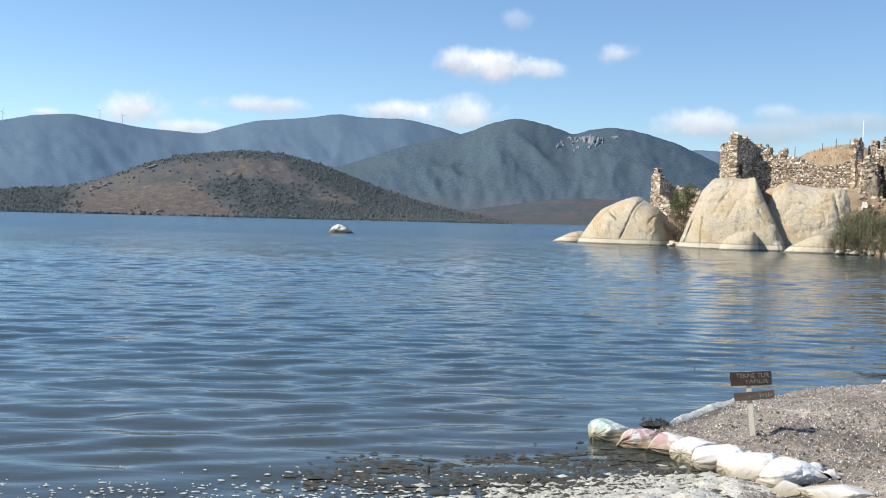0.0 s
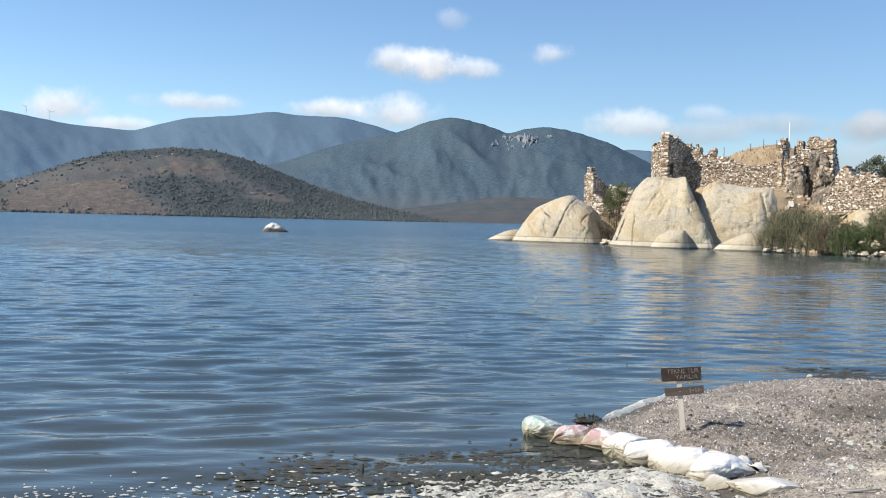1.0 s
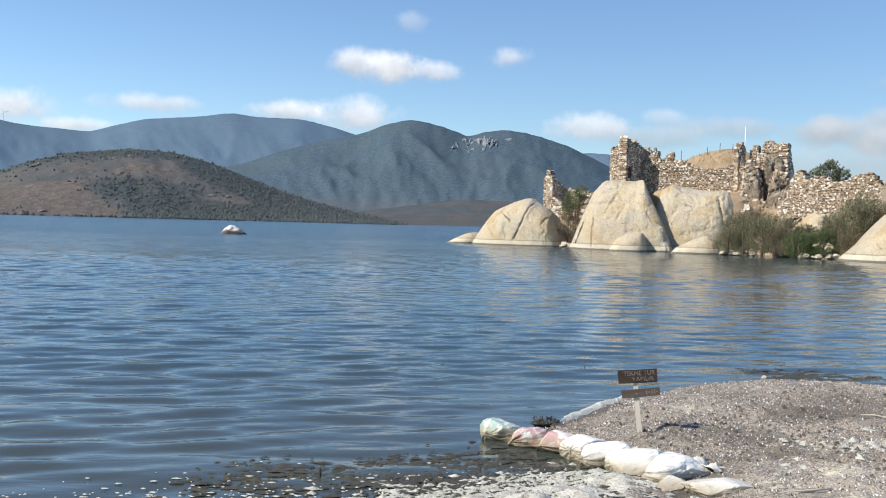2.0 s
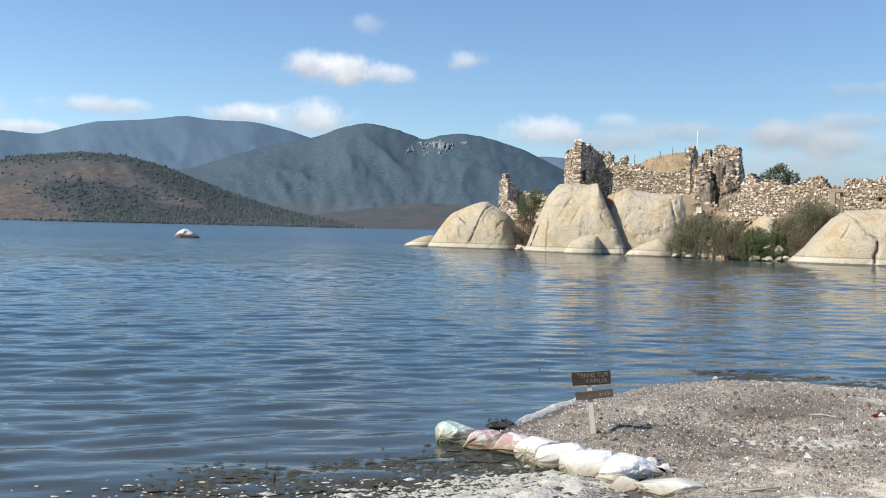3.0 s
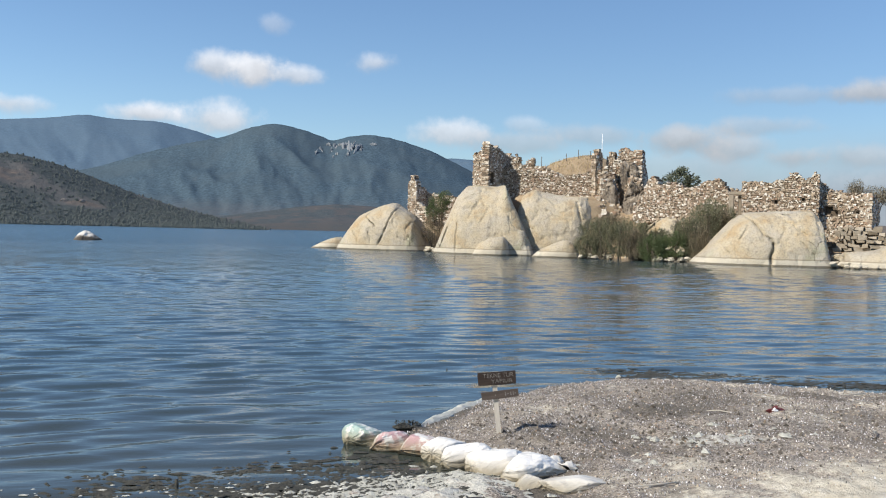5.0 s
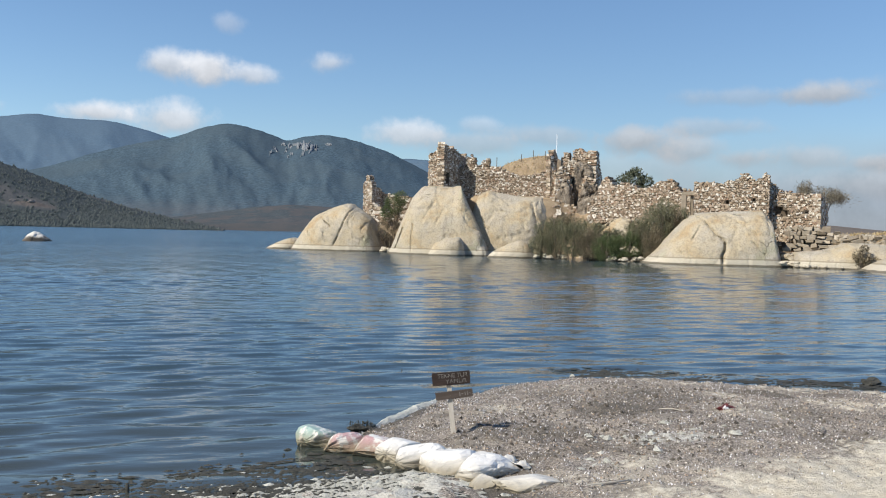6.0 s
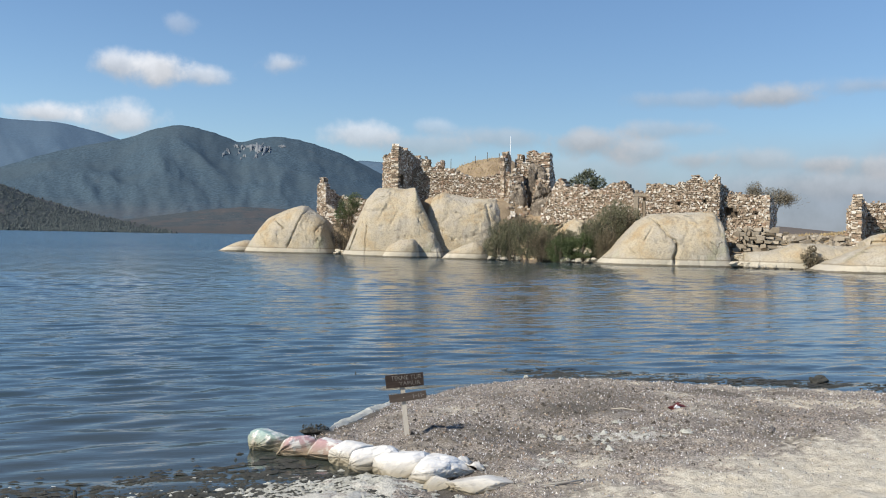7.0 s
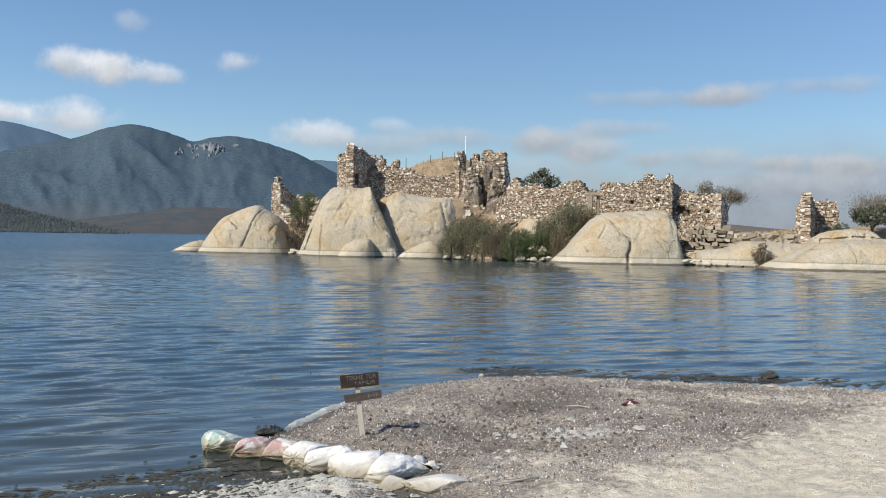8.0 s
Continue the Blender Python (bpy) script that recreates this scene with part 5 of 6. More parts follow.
rubble = thing("rubble_wall", "tumbled low wall of large loose stones", "wall", ISLE.copy(), "walls of the ruined castle")
for i in range(96):
    s = float(rng.uniform(0.32, 0.8))
    u = float(rng.uniform(24.3, 31.3))
    lvl = 1.9 + float(rng.integers(0, 3)) * 0.55
    top = 3.9 if u < 26.6 else 3.3
    cut_block("block", (s * 1.2, s * 0.9, s * 0.62), pose(u, 109.2 - 0.35 * (u - 25) + 0.55 * (lvl - 2) + float(rng.uniform(-0.3, 0.3)), min(lvl, top - 0.3) + 0.2, float(rng.uniform(-9, 9)), float(rng.uniform(-14, 14)), float(rng.uniform(-30, 30))), rubble, 60.0 + i, rough=0.15)

corner = thing("ruined_house", "roofless corner of a ruined stone house", "ruin", ISLE.copy())
add_wall(corner, (29.95, 108.2), (30.45, 107.2), [(0, 5.9), (0.4, 6.6), (0.9, 7.2), (1.41, 7.5)], [(0, 2.2), (1.41, 2.0)], 0.8, 23, course=0.20, stone=0.24)
add_wall(corner, (30.95, 106.8), (33.0, 111.8), [(0, 7.5), (0.8, 7.4), (2.0, 7.0), (3.4, 6.9), (5.2, 6.5)], [(0, 2.0), (5.2, 2.0)], 0.8, 24, name="side_wall", course=0.20, stone=0.24)
add_wall(corner, (32.6, 111.6), (35.2, 111.0), [(0, 6.8), (0.9, 7.0), (2.4, 6.9), (2.7, 5.2)], [(0, 2.4), (2.7, 2.4)], 0.8, 25, name="rear_wall", course=0.20, stone=0.24)

# flagpole and fence posts on the mound
flag = thing("flagpole", "thin white flagpole on top of the ruins", "flagpole", isle(-5.75, 134.0, island_height(-5.75, 134.0)))
ph = 15.9 - island_height(-5.75, 134.0)
piece("pole", limb_mesh("pole", [[(0, 0, -0.3, 0.045), (0, 0, ph * 0.5, 0.04), (0, 0, ph, 0.03)]], WHITE, 8), flag)
piece("finial", stone_mesh("finial", 0.10, 0.10, 0.10, WHITE, 0.2, 0.02), flag, "", pose(0, 0, ph))
for u, hgt in ((-13.9, 1.9), (-9.0, 1.2), (-7.4, 1.1), (-10.6, 1.0)):
    z = island_height(u, 137.0)
    solid("fence_post", limb_mesh("fence_post", [[(0, 0, -0.3, 0.05), (0.02, 0, hgt, 0.04)]], BARK, 6), "weathered wooden post on the earth mound", "post", isle(u, 137.0, z), "posts on the mound")

# ---- plants of the island ----
tree("dark green olive tree rising behind the wall", 4.4, 139.5, 5.0, 6.5, [(0, 0, 5.4, 1.9, 1.6, 1.3), (-1.5, 0, 5.0, 1.1, 1.2, 1.0), (1.4, 0, 5.2, 1.3, 1.2, 1.1), (0.3, 0, 6.4, 0.9, 0.9, 0.8)], OLIVE, 3600, 0.26, 31, 1.8, name="olive_tree")
t = tree("nearly leafless grey feathery tree behind the wall", 26.4, 127.5, 3.2, 6.4, [(0, 0, 5.0, 2.4, 1.5, 1.2), (-2.0, 0, 5.8, 1.0, 0.9, 1.1)], DRY_TWIG, 3600, 0.13, 33, 1.5, 0.14, name="bare_tree", lean=(0.6, 0))
piece("brushwood", twig_mesh([(0, 0, 4.6, 2.2, 1.2, 0.9), (-2.2, 0, 5.2, 0.8, 0.8, 0.9), (1.6, 0, 4.6, 1.2, 1.0, 0.7)], 4200, 0.5, 34, DRY_TWIG, 0.018), t, "dense grey leafless twigs")
tree("low tree with green leaves and bare reddish twigs", 38.0, 109.0, 2.4, 5.4, [(0, 0, 3.0, 2.1, 1.5, 1.1), (1.8, 0, 3.2, 1.6, 1.3, 1.2), (-1.2, 0, 3.3, 1.1, 1.0, 0.9)], OLIVE, 4600, 0.24, 36, 2.0, 0.15)
t2 = twig_mesh([(0, 0, 4.2, 2.2, 1.3, 0.9), (2.0, 0, 4.3, 1.5, 1.2, 0.9)], 3000, 0.5, 37, DRY_TWIG, 0.018)
piece("brushwood", t2, bpy.data.objects["tree"], "bare brownish twigs over the leaves")

bush("tall green and brown shrub in a cleft of the boulders", -27.6, 133.5, 0.6, [(0.2, 0, 3.4, 1.5, 1.2, 2.0), (0.9, 0.3, 5.6, 1.2, 1.0, 1.2), (-1.0, 0.3, 2.2, 0.9, 1.0, 1.7), (0.3, 0, 1.2, 1.3, 1.0, 1.2)], BROWN_BUSH, 8000, 0.14, 51, thin=0.3)
bush("dense green crown of a shrub between boulders", -27.0, 133.2, 3.4, [(0, 0, 3.0, 1.5, 1.2, 1.5), (0.8, 0, 3.8, 1.0, 1.0, 1.0), (-1.0, 0, 1.8, 1.0, 1.0, 1.2)], GREEN_BUSH, 7500, 0.13, 52, thin=0.35)
for i, (u, v, z, w, h, mat, lab) in enumerate((
        (-6.3, 113.8, 0.3, 1.3, 2.3, TAMARISK, "olive-green tamarisk shrub over the waterline"),
        (-4.6, 113.6, 0.4, 1.5, 3.9, TAMARISK, "tall olive-green tamarisk shrub at the shore"),
        (-2.9, 112.6, 0.4, 1.5, 3.6, TAMARISK, "tall olive-green tamarisk shrub at the shore"),
        (-1.3, 112.2, 0.3, 1.3, 3.0, BROWN_BUSH, "dry brownish tamarisk shrub at the shore"),
        (0.7, 111.2, 0.0, 1.3, 2.7, GREEN_BUSH, "bright green rounded shrub touching the water"),
        (2.1, 111.9, 0.4, 1.1, 2.2, GREEN_BUSH, "small green shrub among stones"),
        (4.9, 112.0, 0.6, 1.4, 4.6, TAMARISK, "tall feathery tamarisk beside the granite dome"),
        (6.4, 113.0, 1.6, 1.5, 4.7, TAMARISK, "tall feathery tamarisk beside the granite dome"),
        (7.8, 114.3, 3.0, 1.2, 2.6, BROWN_BUSH, "dry brown shrub below the doorway"),
        (-3.8, 115.8, 2.4, 1.6, 2.6, BROWN_BUSH, "dry brown shrub under the keep"),
        (3.4, 114.2, 1.6, 1.1, 2.2, BROWN_BUSH, "dry brown shrub on the outcrop"),
        (-5.6, 115.2, 1.2, 1.5, 3.2, TAMARISK, "olive-green tamarisk shrub behind the waterline"),
        (-2.0, 114.2, 1.0, 1.6, 3.4, TAMARISK, "olive-green tamarisk shrub behind the waterline"),
        (-0.3, 113.2, 0.6, 1.4, 3.3, TAMARISK, "olive-green tamarisk shrub at the shore"),
        (1.6, 113.2, 0.8, 1.2, 2.6, TAMARISK, "olive-green tamarisk shrub among stones"),
        (5.7, 111.4, 0.3, 1.1, 3.2, BROWN_BUSH, "dry feathery shrub against the granite dome"),
        (8.4, 115.0, 3.2, 1.2, 2.9, TAMARISK, "olive-green shrub below the doorway"),
        (3.1, 111.6, 0.5, 1.2, 2.6, GREEN_BUSH, "green shrub between stones and tamarisk"),
        (4.0, 112.6, 0.8, 1.2, 3.6, TAMARISK, "feathery olive-green tamarisk over stones"),
        (6.9, 114.6, 2.6, 1.4, 4.2, TAMARISK, "tall feathery tamarisk against the wall"))):
    bush(lab, u, v, z, [(0, 0, h * 0.45, w, w * 0.8, h * 0.5), (0.2 * w, -0.1, h * 0.16, w * 0.95, w * 0.8, h * 0.2), (w * 0.5, 0, h * 0.7, w * 0.7, w * 0.6, h * 0.32), (-w * 0.5, 0.2, h * 0.62, w * 0.7, w * 0.6, h * 0.36), (0.1 * w, 0, h * 0.92, w * 0.45, w * 0.4, h * 0.2)], mat, 8000, 0.125, 60 + i, upright=0.6, thin=0.3)
bush("grey dry bush growing out of the granite slab", 24.9, 101.6, 0.2, [(0, 0, 0.9, 0.8, 0.7, 0.9), (-0.5, 0, 1.2, 0.5, 0.5, 0.7), (0.9, 0, 0.7, 0.8, 0.5, 0.45), (0.1, 0, 1.9, 0.45, 0.4, 0.45)], BROWN_BUSH, 1500, 0.17, 81)
bush("grey-green shrub inside the ruined house", 33.2, 105.2, 2.2, [(0, 0, 1.2, 1.0, 0.8, 0.9), (0.4, 0, 1.9, 0.7, 0.6, 0.5), (-1.0, 0, 0.5, 0.6, 0.6, 0.8)], OLIVE, 1500, 0.2, 82)
bush("small dry tuft in a crack of the boulder", -20.4, 121.4, 2.3, [(0, 0, 0.25, 0.5, 0.25, 0.3), (1.3, 0.0, 0.2, 0.35, 0.25, 0.25)], BROWN_BUSH, 380, 0.12, 83)


def blades(name, label, spots, count, hgt, mat, seed):
    rg = np.random.default_rng(seed)
    verts, faces = [], []
    for _ in range(count):
        u0, u1, v0, v1 = spots[rg.integers(len(spots))]
        u, v = rg.uniform(u0, u1), rg.uniform(v0, v1)
        z = island_height(u, v) - 0.05
        h = hgt * rg.uniform(0.4, 1.2)
        a = rg.uniform(0, 3.14)
        c, s = 0.05 * math.cos(a), 0.05 * math.sin(a)
        j = rg.normal(0, 0.25, 2) * h
        n = len(verts)
        verts += [(u - c, v - s, z), (u + c, v + s, z), (u + j[0], v + j[1], z + h)]
        faces.append((n, n + 1, n + 2))
    return solid(name, mesh_from(name, verts, faces, mat), label, "grass", ISLE.copy(), kind="stuff")


blades("dry_grass", "straw-coloured dry grass on the island's earth", [(-14, -6, 130.5, 138), (24, 31, 109.5, 116), (-4, 3, 116, 124), (26, 36, 112, 125)], 5200, 0.35, GRASS, 91)

def island_scree():
    """Broken stones lying over the island's open ground, one object."""
    rg = np.random.default_rng(23)
    vv, ff = [], []
    for _ in range(1500):
        u = rg.uniform(-6, 10) if rg.uniform() < 0.75 else rg.uniform(17, 36)
        v = float(SHORE_V(u)) + rg.uniform(1.0, 13.0)
        s = 0.12 + 0.45 * rg.uniform() ** 3
        z = island_height(u, v)
        n = len(vv)
        for x in (-1, 1):
            for y in (-1, 1):
                for w in (-0.6, 0.9):
                    j = rg.uniform(0.6, 1.2, 3)
                    vv.append((u + x * s * j[0] * 0.6, v + y * s * j[1] * 0.5, z + w * s * j[2] * 0.55))
        ff += [tuple(n + i for i in f) for f in BOX]
    solid("scree", mesh_from("scree", vv, ff, STONE), "broken stones strewn over the island's slope", "rubble", ISLE.copy(), kind="stuff")


island_scree()

# ---- the lone rock in the lake ----
verts, faces = rock_loft([(-2.3, -0.1), (-1.4, 0.95), (-0.5, 1.55), (0.2, 1.45), (0.9, 1.0), (1.6, 0.5), (2.5, -0.1)], 0.0, 3.6, seed=71.0, rough=0.2, cols=50, rows=40)
solid("lake_rock", mesh_from("lake_rock", verts, faces, GUANO, True), "lone rock whitened by birds, far out in the lake", "rock", pose(-17.1, 169.0, 0, 0, 0, 6))


# ======== the near shore ========
def height_at(x, y):
    h, _, _ = ground_height(np.array([[x]]), np.array([[y]]))
    return float(h[0, 0])


def sandbag(x, y, z, size, rz, mat, label, seed, tilt=(0, 0)):
    """A filled woven sack lying on its side: a fat sagging front, creases running back to a flattened, gathered neck."""
    e = thing("sandbag", label, "sandbag", pose(x, y, z, tilt[0], tilt[1], rz), "row of sandbags")
    lx, ly, lz = size[0], size[1] * 1.1, size[2]
    verts, nu, nv = [], 84, 64
    rg = np.random.default_rng(int(seed * 10))
    # where neighbours and its own weight press the sack flat: a normal and how far out
    presses = []
    for _ in range(13):
        n = Vector(rg.normal(size=3) + np.array((0.0, 0.0, 0.35)))
        presses.append((n.normalized(), rg.uniform(0.66, 0.88)))
    for i in range(nu):
        s = -1 + 2 * i / (nu - 1)
        if s < -0.35:
            body = max(0.0, 1 - ((-s - 0.35) / 0.65) ** 2.6) ** 0.5
        else:
            body = 1 - 0.30 * ((s + 0.35) / 1.35) ** 2.2
        tall = (1.0 if s < 0 else 1 - 0.62 * s ** 1.8) * body
        if s > 0.93:
            body *= 1 - 0.25 * (s - 0.93) / 0.07
            tall *= 1 - 0.5 * (s - 0.93) / 0.07
        for k in range(nv):
            a = 6.2832 * k / nv
            cy, cz = math.cos(a), math.sin(a)
            square = (abs(cy) ** 2.9 + abs(cz) ** 2.9) ** (-1 / 2.9)
            ry, rz_ = cy * square, cz * square
            crease = abs(fbm(s * 1.6 + seed, ry * 3.2 + 0.8 * s, rz_ * 2.2 + seed, 3))
            fold = 0.10 * fbm(s * 1.4 + seed, ry * 1.2, rz_ * 1.2 + seed, 2) - 0.12 * math.exp(-(crease / 0.17) ** 2) * min(1.0, max(0.0, (s + 0.55) / 0.6)) - 0.06 * abs(fbm(s * 4 + seed, ry * 5, rz_ * 5, 2)) * min(1.0, max(0.0, (s + 0.75) / 0.5))
            ridge = 0.05 * max(0.0, s) ** 1.5 * math.sin(a * 9 + seed * 3 + 2 * fbm(s * 2, a, seed, 2))
            r = 1 + 0.7 * fold + 1.5 * ridge
            at = Vector((s, ry * r * body, rz_ * r * tall))
            for n, off in presses:
                over = at.dot(n) - off
                if over > 0:
                    at -= n * over * 0.8
            zz = at.z * lz / 2
            zz = lz * 0.40 + (zz if zz > 0 else zz * 0.84)
            verts.append((at.x * lx / 2 + 0.02 * fbm(ry * 3, rz_ * 3, seed, 2), at.y * ly / 2 + 0.02 * math.sin(3 * s + seed), zz - 0.04 * max(0.0, s) ** 2))
    faces = [(i * nv + k, (i + 1) * nv + k, (i + 1) * nv + (k + 1) % nv, i * nv + (k + 1) % nv) for i in range(nu - 1) for k in range(nv)]
    faces += [tuple(range(nv))[::-1], tuple(range((nu - 1) * nv, nu * nv))]
    piece("sack", mesh_from("sack", verts, [f[::-1] for f in faces], mat, True), e)
    # the loose neck: a crumpled flap of empty cloth
    fv, n1, n2 = [], 16, 14
    for i in range(n1):
        for k in range(n2):
            p, q = i / (n1 - 1), k / (n2 - 1) - 0.5
            ends = 1 + 0.35 * fbm(q * 4, seed, 2, 2)
            fv.append((lx * (0.32 + 0.25 * p * ends), q * ly * (0.78 + 0.06 * p), lz * (0.54 - 0.26 * p) + (0.022 * math.sin(q * 19 + seed + 2 * p) + 0.07 * fbm(p * 2.5, q * 4, seed, 3)) * (0.3 + p)))
    flap = piece("neck", mesh_from("neck", fv, grid_faces(n1, n2), mat, True), e, "loose crumpled open end of the sack")
    flap.modifiers.new("cloth", "SOLIDIFY").thickness = 0.006
    return e


for i, (x, y, z, size, rz, mat, lab) in enumerate((
        (2.10, 12.22, -0.06, (0.56, 0.42, 0.35), 28, 0, "white woven sandbag with faded teal print, in the water"),
        (2.38, 11.90, -0.06, (0.60, 0.42, 0.33), 30, 1, "white woven sandbag with faded red print"),
        (2.66, 11.64, -0.05, (0.62, 0.44, 0.33), 28, 1, "white woven sandbag with faded red print"),
        (2.90, 11.28, -0.03, (0.66, 0.42, 0.35), 30, 2, "dusty white woven sandbag"),
        (3.08, 10.92, -0.02, (0.78, 0.44, 0.33), 24, 2, "dusty white woven sandbag with a crumpled top"),
        (3.32, 10.56, -0.02, (0.84, 0.48, 0.33), 16, 2, "full smooth white woven sandbag"),
        (3.56, 10.22, 0.0, (0.84, 0.48, 0.32), 12, 2, "full smooth white woven sandbag"),
        (3.42, 9.84, -0.10, (0.40, 0.36, 0.28), 16, 2, "small mud-stained sandbag half sunk in mud"),
        (3.86, 9.62, -0.02, (0.90, 0.42, 0.24), 0, 2, "flat half-empty sandbag with creased cloth"))):
    sandbag(x, y, z, size, rz, SACKS[mat], lab, 3.0 + 1.7 * i, (0, -2))

# ---- the sign ----
sign = thing("wooden_sign", "hand-painted brown wooden sign on a leaning pale post", "sign", pose(3.66, 11.75, 0.12, 0, -6.5, -12))


def plank(name, size, m, mat, label="", parent=sign):
    bm = bmesh.new()
    bmesh.ops.create_cube(bm, size=1.0)
    bmesh.ops.scale(bm, vec=size, verts=bm.verts)
    bmesh.ops.subdivide_edges(bm, edges=bm.edges[:], cuts=3, use_grid_fill=True)
    for v in bm.verts:
        v.co += Vector((fbm(v.co.z * 9 + size[0] * 7, v.co.x * 5, 1, 2), 0.2 * fbm(v.co.x * 7, v.co.z * 7, 3, 2), fbm(v.co.x * 9, v.co.y * 5, 2 + size[2] * 31, 2))) * 0.007
    me = bpy.data.meshes.new(name)
    bm.to_mesh(me)
    bm.free()
    me.materials.append(mat)
    return piece(name, me, parent, label, m)


plank("post", (0.055, 0.035, 0.98), pose(0, 0.03, 0.30), LATH, "pale unpainted lath")
upper = plank("upper_board", (0.46, 0.022, 0.158), pose(0.03, 0, 0.735, 0, 1.0, 0), BOARD, "dark brown board with faded lettering")
lower = plank("lower_board", (0.45, 0.022, 0.095), pose(0.05, -0.004, 0.535, 0, -1.5, 0), GREY_BOARD, "grey-brown board with illegible marks")


def lettering(text, width, x, z, hgt, parent):
    cu = bpy.data.curves.new("lettering", "FONT")
    cu.body, cu.size, cu.extrude, cu.align_x, cu.align_y = text, hgt * 1.35, 0.0012, "CENTER", "CENTER"
    tmp = bpy.data.objects.new("lettering", cu)
    scene.collection.objects.link(tmp)
    dg = bpy.context.evaluated_depsgraph_get()
    me = bpy.data.meshes.new_from_object(tmp.evaluated_get(dg))
    bpy.data.objects.remove(tmp)
    me.materials.clear()
    me.materials.append(PAINT)
    w = max(v.co.x for v in me.vertices) - min(v.co.x for v in me.vertices)
    return piece("lettering", me, parent, "faded pale painted letters", pose(x, -0.0145, z, 90) @ Matrix.Diagonal((width / w, 1, 1, 1)))


lettering("TEKNE TUR", 0.37, 0.02, 0.034, 0.055, upper)
lettering("YAPILIR", 0.26, 0.06, -0.036, 0.05, upper)
for i, (x, w, h) in enumerate(((0.07, 0.012, 0.05), (0.10, 0.03, 0.012), (0.135, 0.012, 0.045), (0.165, 0.012, 0.05), (0.19, 0.02, 0.012))):
    plank("mark", (w, 0.003, h), pose(x, -0.0135, 0.002 * (i % 2)), PAINT, "", lower)
for x, z, par in ((-0.035, 0.03, upper), (-0.05, 0.0, lower)):
    piece("nail", stone_mesh("nail", 0.010, 0.008, 0.010, LATH, 0.3, 0.02, 1), par, "", pose(x, -0.014, z))

# ---- foam, weed, litter ----
def ribbon(name, label, path, widths, mat, z, seed, thick=0.05, category="foam", kind=""):
    """A low uneven swath along a path."""
    px, py = zip(*path)
    run = np.concatenate([[0], np.cumsum(np.hypot(np.diff(px), np.diff(py)))])
    n, m = 90, 9
    k = np.linspace(0, run[-1], n)
    xs, ys, ws = np.interp(k, run, px), np.interp(k, run, py), np.interp(k, run, widths)
    tx, ty = np.gradient(xs), np.gradient(ys)
    ln = np.hypot(tx, ty)
    verts = []
    for i in range(n):
        nx, ny = -ty[i] / ln[i], tx[i] / ln[i]
        w = ws[i] * (1 + 0.6 * fbm(k[i] * 3, seed, 0, 3))
        for j in range(m):
            s = -1 + 2 * j / (m - 1)
            h = thick * (1 - s * s) * (1 + 0.8 * fbm(k[i] * 6, s * 2, seed, 3)) - 0.015 * abs(s)
            q = s * w / 2 + 0.25 * w * fbm(k[i] * 2.5, seed + 3, 1, 2)
            verts.append((xs[i] + nx * q, ys[i] + ny * q, z + h))
    return solid(name, mesh_from(name, verts, grid_faces(n, m), mat, True), label, category, kind=kind)


ribbon("foam_line", "line of dirty white foam along the waterline", [(2.98, 13.15), (3.25, 13.6), (3.6, 14.1), (3.95, 14.6), (4.3, 15.05), (4.7, 15.45)], [0.06, 0.16, 0.20, 0.22, 0.16, 0.03], FOAM, 0.01, 2.0, 0.03)
rng = np.random.default_rng(17)
verts, faces = [], []


def add_fleck(x, y, z, r, h, squash=1.0):
    n, k = len(verts), 7
    a0 = rng.uniform(0, 6.28)
    for i in range(k):
        a = a0 + 6.283 * i / k
        q = r * rng.uniform(0.6, 1.3)
        verts.append((x + q * math.cos(a) * 1.6, y + q * math.sin(a) * squash, z))
    verts.append((x, y, z + h))
    for i in range(k):
        faces.append((n + i, n + (i + 1) % k, n + k))


for _ in range(200):
    x = rng.normal(-0.7, 1.1)
    y = 9.4 + 0.12 * x + abs(rng.normal(0, 0.7))
    add_fleck(x, y, 0.012, 0.008 + 0.022 * rng.uniform() ** 3, 0.008)
for _ in range(160):
    add_fleck(rng.uniform(-4.5, 0), rng.uniform(9.0, 9.7), 0.012, 0.008 + 0.012 * rng.uniform() ** 2, 0.007)
solid("foam_flecks", mesh_from("foam_flecks", verts, faces, FOAM), "white foam flecks drifting on shallow water", "foam", kind="stuff")

verts, faces = [], []
for _ in range(560):
    k = rng.uniform()
    x = -1.2 + 3.6 * k + rng.normal(0, 0.25)
    y = 10.25 + 0.36 * max(0, x) + rng.normal(0, 0.42)
    if spit_distance(np.array([[x]]), np.array([[y]]))[0, 0] < -0.05:
        add_fleck(x, y, 0.004, 0.018 + 0.07 * rng.uniform() ** 2, 0.018, 0.6)
for _ in range(900):
    k = rng.uniform(0, 1) ** 1.5
    x, y = 8.0 + 6.5 * k + rng.normal(0, 0.3), 17.35 - 3.4 * k * (0.6 + 0.4 * k) + abs(rng.normal(0, 0.6))
    dd = spit_distance(np.array([[x]]), np.array([[y]]))[0, 0]
    if -1.7 < dd < -0.02:
        add_fleck(x, y, 0.004, 0.02 + 0.11 * rng.uniform() ** 2, 0.012, 0.4)
solid("floating_weed", mesh_from("floating_weed", verts, faces, WEED), "dark matted weed floating in the shallows", "weed", kind="stuff")

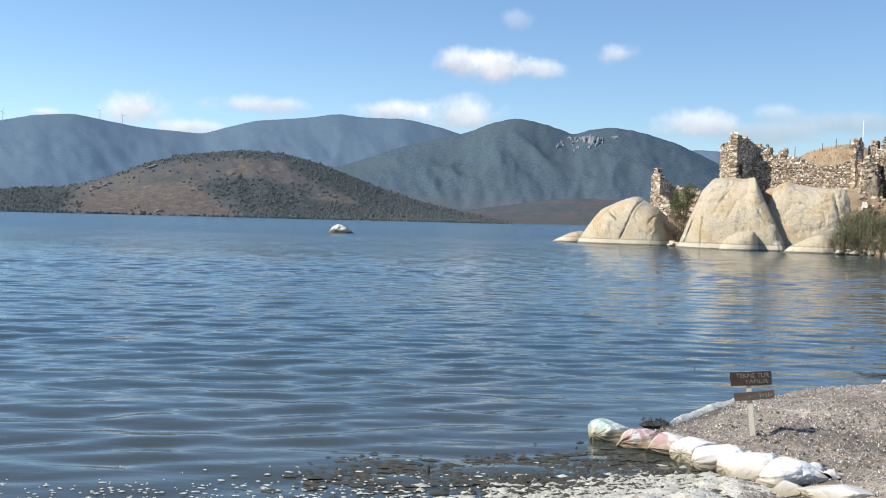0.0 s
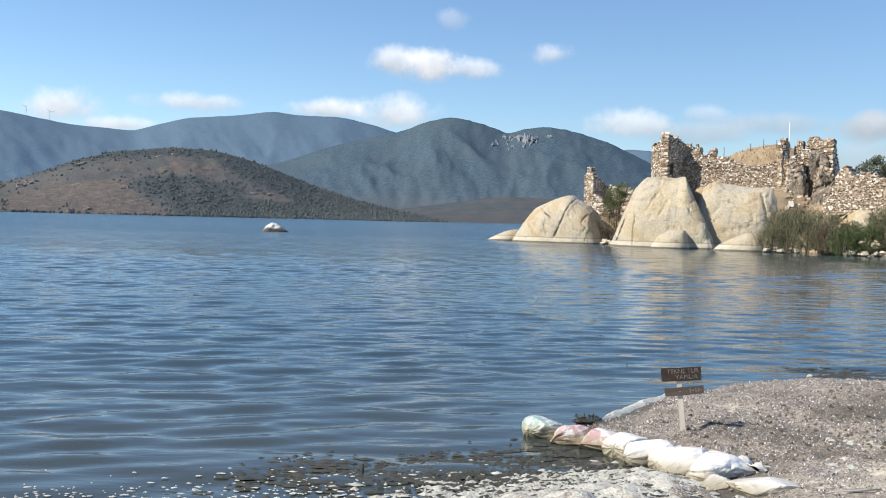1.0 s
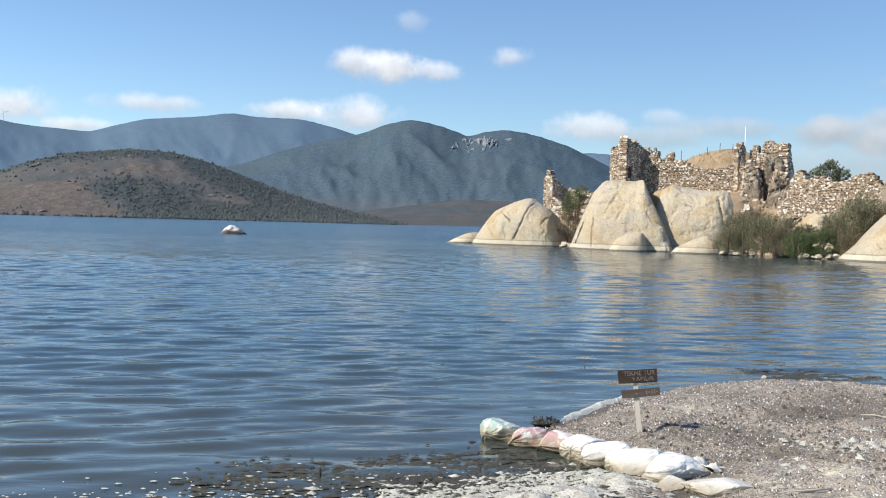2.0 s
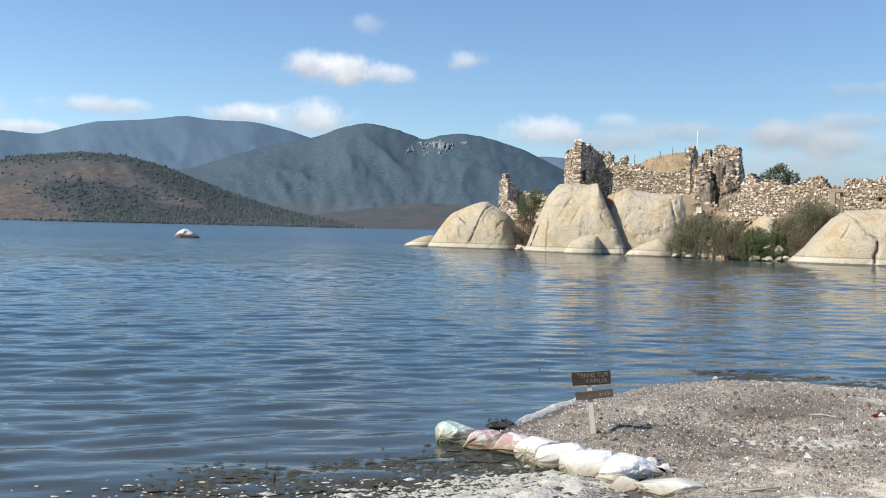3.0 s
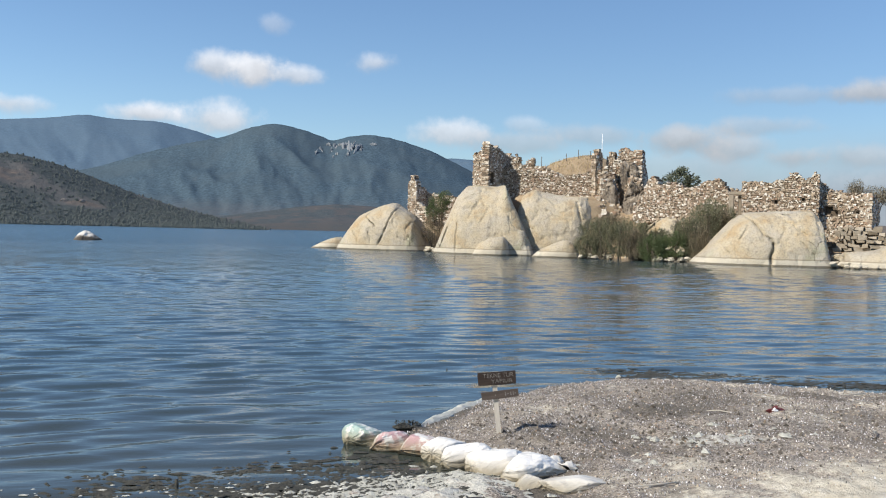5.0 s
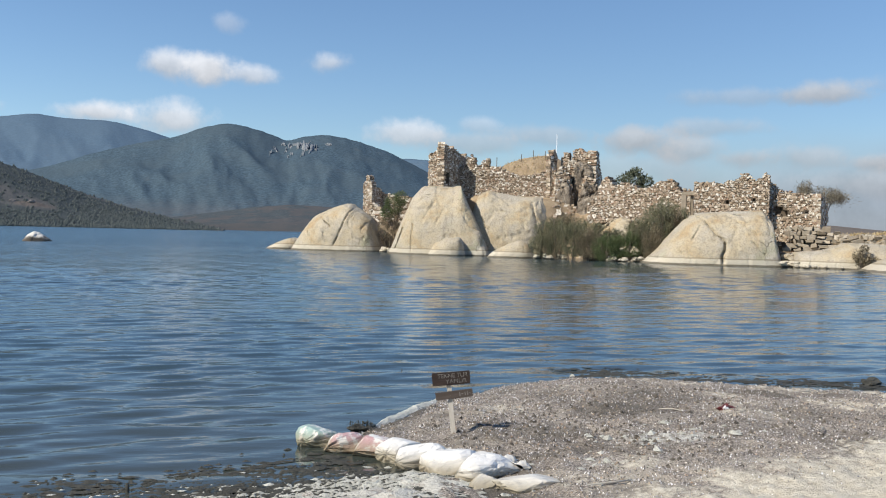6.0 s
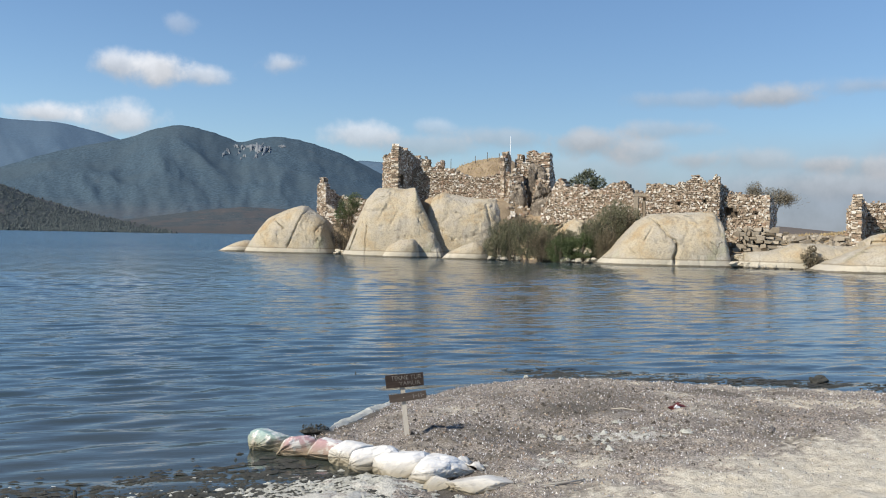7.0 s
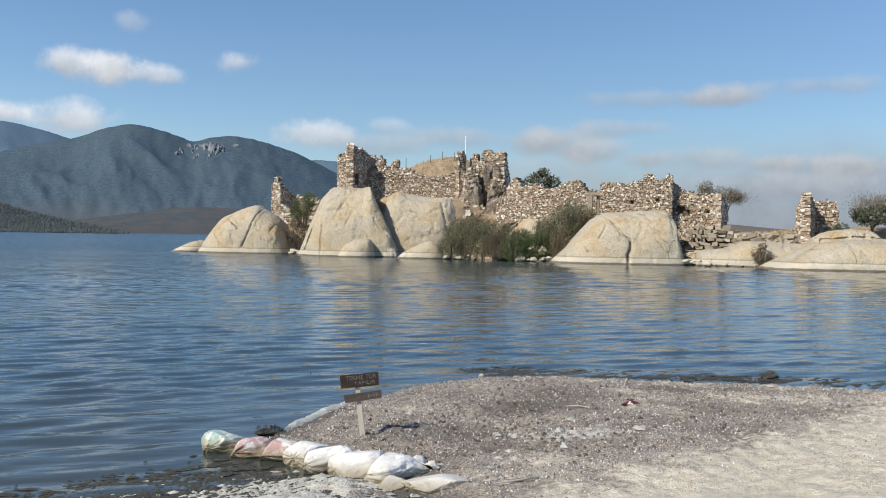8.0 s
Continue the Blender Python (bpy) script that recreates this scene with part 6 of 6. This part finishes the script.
verts, faces = [], []
for _ in range(1500):
    c = ((2.3, 9.7, 0.9), (1.4, 9.6, 0.9), (2.4, 10.1, 0.7))[int(rng.integers(3))]
    x, y = c[0] + rng.normal(0, c[2] * 0.6), c[1] + rng.normal(0, c[2] * 0.32)
    add_fleck(x, y, max(0.0, height_at(x, y)) + 0.003, 0.015 + 0.06 * rng.uniform() ** 2, 0.012 + 0.02 * rng.uniform(), 0.8)
solid("dried_scum", mesh_from("dried_scum", verts, faces, CRUST), "pale dried algae scum beside the sandbags", "scum", kind="stuff")

verts, faces = [], []
for _ in range(900):
    x, y = 1.8 + rng.normal(0, 0.8), 9.9 + rng.normal(0, 0.4)
    add_fleck(x, y, max(0.0, height_at(x, y)) + 0.008, 0.012 + 0.05 * rng.uniform() ** 2, 0.016, 0.6)
solid("weed_crumbs", mesh_from("weed_crumbs", verts, faces, WEED), "dark weed crumbs lying on the pale scum", "weed", kind="stuff")

weed = thing("weed_clump", "dark tangled clump of wet weed at the waterline", "weed", pose(2.78, 12.98, 0.02))
piece("mat", stone_mesh("mat", 0.26, 0.18, 0.10, WEED, 5.5, 0.45, 3), weed)
piece("tangle", mesh_from("tangle", *leaf_cloud([(0, 0, 0.05, 0.2, 0.12, 0.06), (-0.12, 0, 0.06, 0.08, 0.08, 0.07)], 500, 0.035, 19, 0.3, 0.3), WEED), weed, "", None, "stuff")
stub = thing("wooden_stub", "short dark wooden stake standing in the shallows", "stake", pose(-0.1, 10.3, 0))
piece("stake", limb_mesh("stake", [[(0, 0, -0.3, 0.022), (0.004, 0, 0.05, 0.02), (0.0, 0, 0.10, 0.016)]], WEED, 7), stub)
reed = thing("reed_stick", "thin dark stick poking out of the lake", "stick", pose(4.62, 18.4, 0))
piece("stick", limb_mesh("stick", [[(0, 0, -0.3, 0.012), (0.003, 0, 0.03, 0.01), (0.002, 0, 0.06, 0.007)]], WEED, 6), reed)
solid("dark_stone", stone_mesh("dark_stone", 0.34, 0.26, 0.2, WEED, 9.0, 0.3, 3), "dark wet stone in the shallows", "stone", pose(12.85, 15.75, 0.03))
solid("white_stone", stone_mesh("white_stone", 0.09, 0.07, 0.06, CRUST, 9.6, 0.2, 2), "small pale stone on the spit's edge", "stone", pose(7.35, 16.75, 0.12))
solid("litter", stone_mesh("litter", 0.22, 0.12, 0.08, RED, 4.0, 0.6, 3), "crumpled dark red plastic litter on gravel", "litter", pose(7.75, 12.35, height_at(7.75, 12.35) + 0.02, 0, 0, 20))
solid("litter_scrap", stone_mesh("litter_scrap", 0.07, 0.05, 0.04, WHITE, 4.4, 0.5, 2), "small white scrap beside red litter", "litter", pose(7.68, 12.25, height_at(7.68, 12.25) + 0.03))
for x, y, ln, rz in ((10.0, 13.8, 0.5, 10), (6.9, 12.35, 0.3, 150), (4.5, 9.1, 0.55, 12), (8.1, 10.7, 0.25, 60)):
    z = height_at(x, y) + 0.02
    solid("driftwood", limb_mesh("driftwood", [[(0.04, 0, -ln / 2, 0.007), (0, 0.01, 0, 0.011), (0.03, 0, ln / 2, 0.006)]], LATH, 6), "bleached driftwood stick lying on the shore", "driftwood", pose(x, y, z, 90, 0, 90 + rz), "driftwood on the shore")


def scatter(name, label, count, keep_it, size, mat, seed, tall=1.0, sink=0.3, category="gravel"):
    """Thousands of small angular bits lying on the shore, one object."""
    rg = np.random.default_rng(seed)
    x, y = rg.uniform(1.8, 15.5, count * 4), rg.uniform(8.2, 17.2, count * 4)
    h, d, mud = ground_height(x, y)
    ok = keep_it(x, y, d, rg.uniform(0, 1, count * 4))
    vv, ff = [], []
    for px, py, pz in zip(x[ok][:count], y[ok][:count], h[ok][:count]):
        s = size * (0.4 + 1.2 * rg.uniform() ** 2)
        n = len(vv)
        up = s * tall * rg.uniform(0.6, 1.4)
        lean = rg.normal(0, 0.3, 2) * up
        z = pz + 0.035 * fbm(px * 0.9, py * 0.9, 2.0, 3) + 0.042 * fbm(px * 4, py * 4, 5.0, 4) - up * sink
        a0 = rg.uniform(0, 6.28)
        for i in range(4):
            a = a0 + 1.5708 * i
            q = s * rg.uniform(0.5, 1.0)
            vv.append((px + q * math.cos(a), py + q * math.sin(a), z + up * 0.35))
        vv += [(px + lean[0], py + lean[1], z + up * 1.3), (px, py, z)]
        for i in range(4):
            ff.append((n + i, n + (i + 1) % 4, n + 4))
            ff.append((n + (i + 1) % 4, n + i, n + 5))
    return solid(name, mesh_from(name, vv, ff, mat), label, category, kind="stuff")


def sandy(x, y):
    return y < 8.8 + 0.42 * np.maximum(x - 5.2, 0)


scatter("shell_grit", "pale shells and pebbles scattered over grey gravel", 34000, lambda x, y, d, r: (d > 0.05) & (~sandy(x, y) | (r < 0.12)) & (r < 0.35 + 0.65 * (np.sin(x * 1.3 + y) * np.sin(y * 1.7 - x * 0.6) > -0.25)), 0.0085, SHELL, 5, 1.6)
scatter("shore_fringe", "pale grit along the edge of the spit", 4200, lambda x, y, d, r: (d > 0.0) & (d < 0.55) & (y > 12.6), 0.011, SHELL, 6, 1.9)
scatter("clods", "dark crumbs of mud and weed on the shore", 2600, lambda x, y, d, r: (d > 0.05) & ~sandy(x, y) & ((lump(x, y, 4.6, 11.6, 1.3) + 0.9 * lump(x, y, 6.2, 12.6, 0.7) + 0.6 * lump(x, y, 6.0, 10.4, 0.5) + 0.8 * lump(x, y, 7.6, 13.9, 0.9) + 0.3 * lump(x, y, 8, 11, 2.5)) > r), 0.032, CLOD, 7, 0.7)
scatter("crust_flakes", "broken pale salt crust on the shore", 900, lambda x, y, d, r: (d > 0.05) & ((lump(x, y, 5.6, 10.8, 0.6) + lump(x, y, 4.75, 10.05, 0.4) + lump(x, y, 6.4, 10.75, 0.5) + 0.6 * lump(x, y, 7.2, 11.0, 0.4)) > r + 0.2), 0.075, CRUST, 8, 0.4)
scatter("pebbles", "small grey and tan pebbles strewn over the shore", 5200, lambda x, y, d, r: (d > 0.1) & (~sandy(x, y) | (r < 0.3)), 0.017, STONE, 9, 0.8, category="pebbles")
scatter("dark_grit", "dark grit and weed crumbs between the shells", 12000, lambda x, y, d, r: (d > 0.05) & ~sandy(x, y - 0.4), 0.0095, CLOD, 10, 1.1)
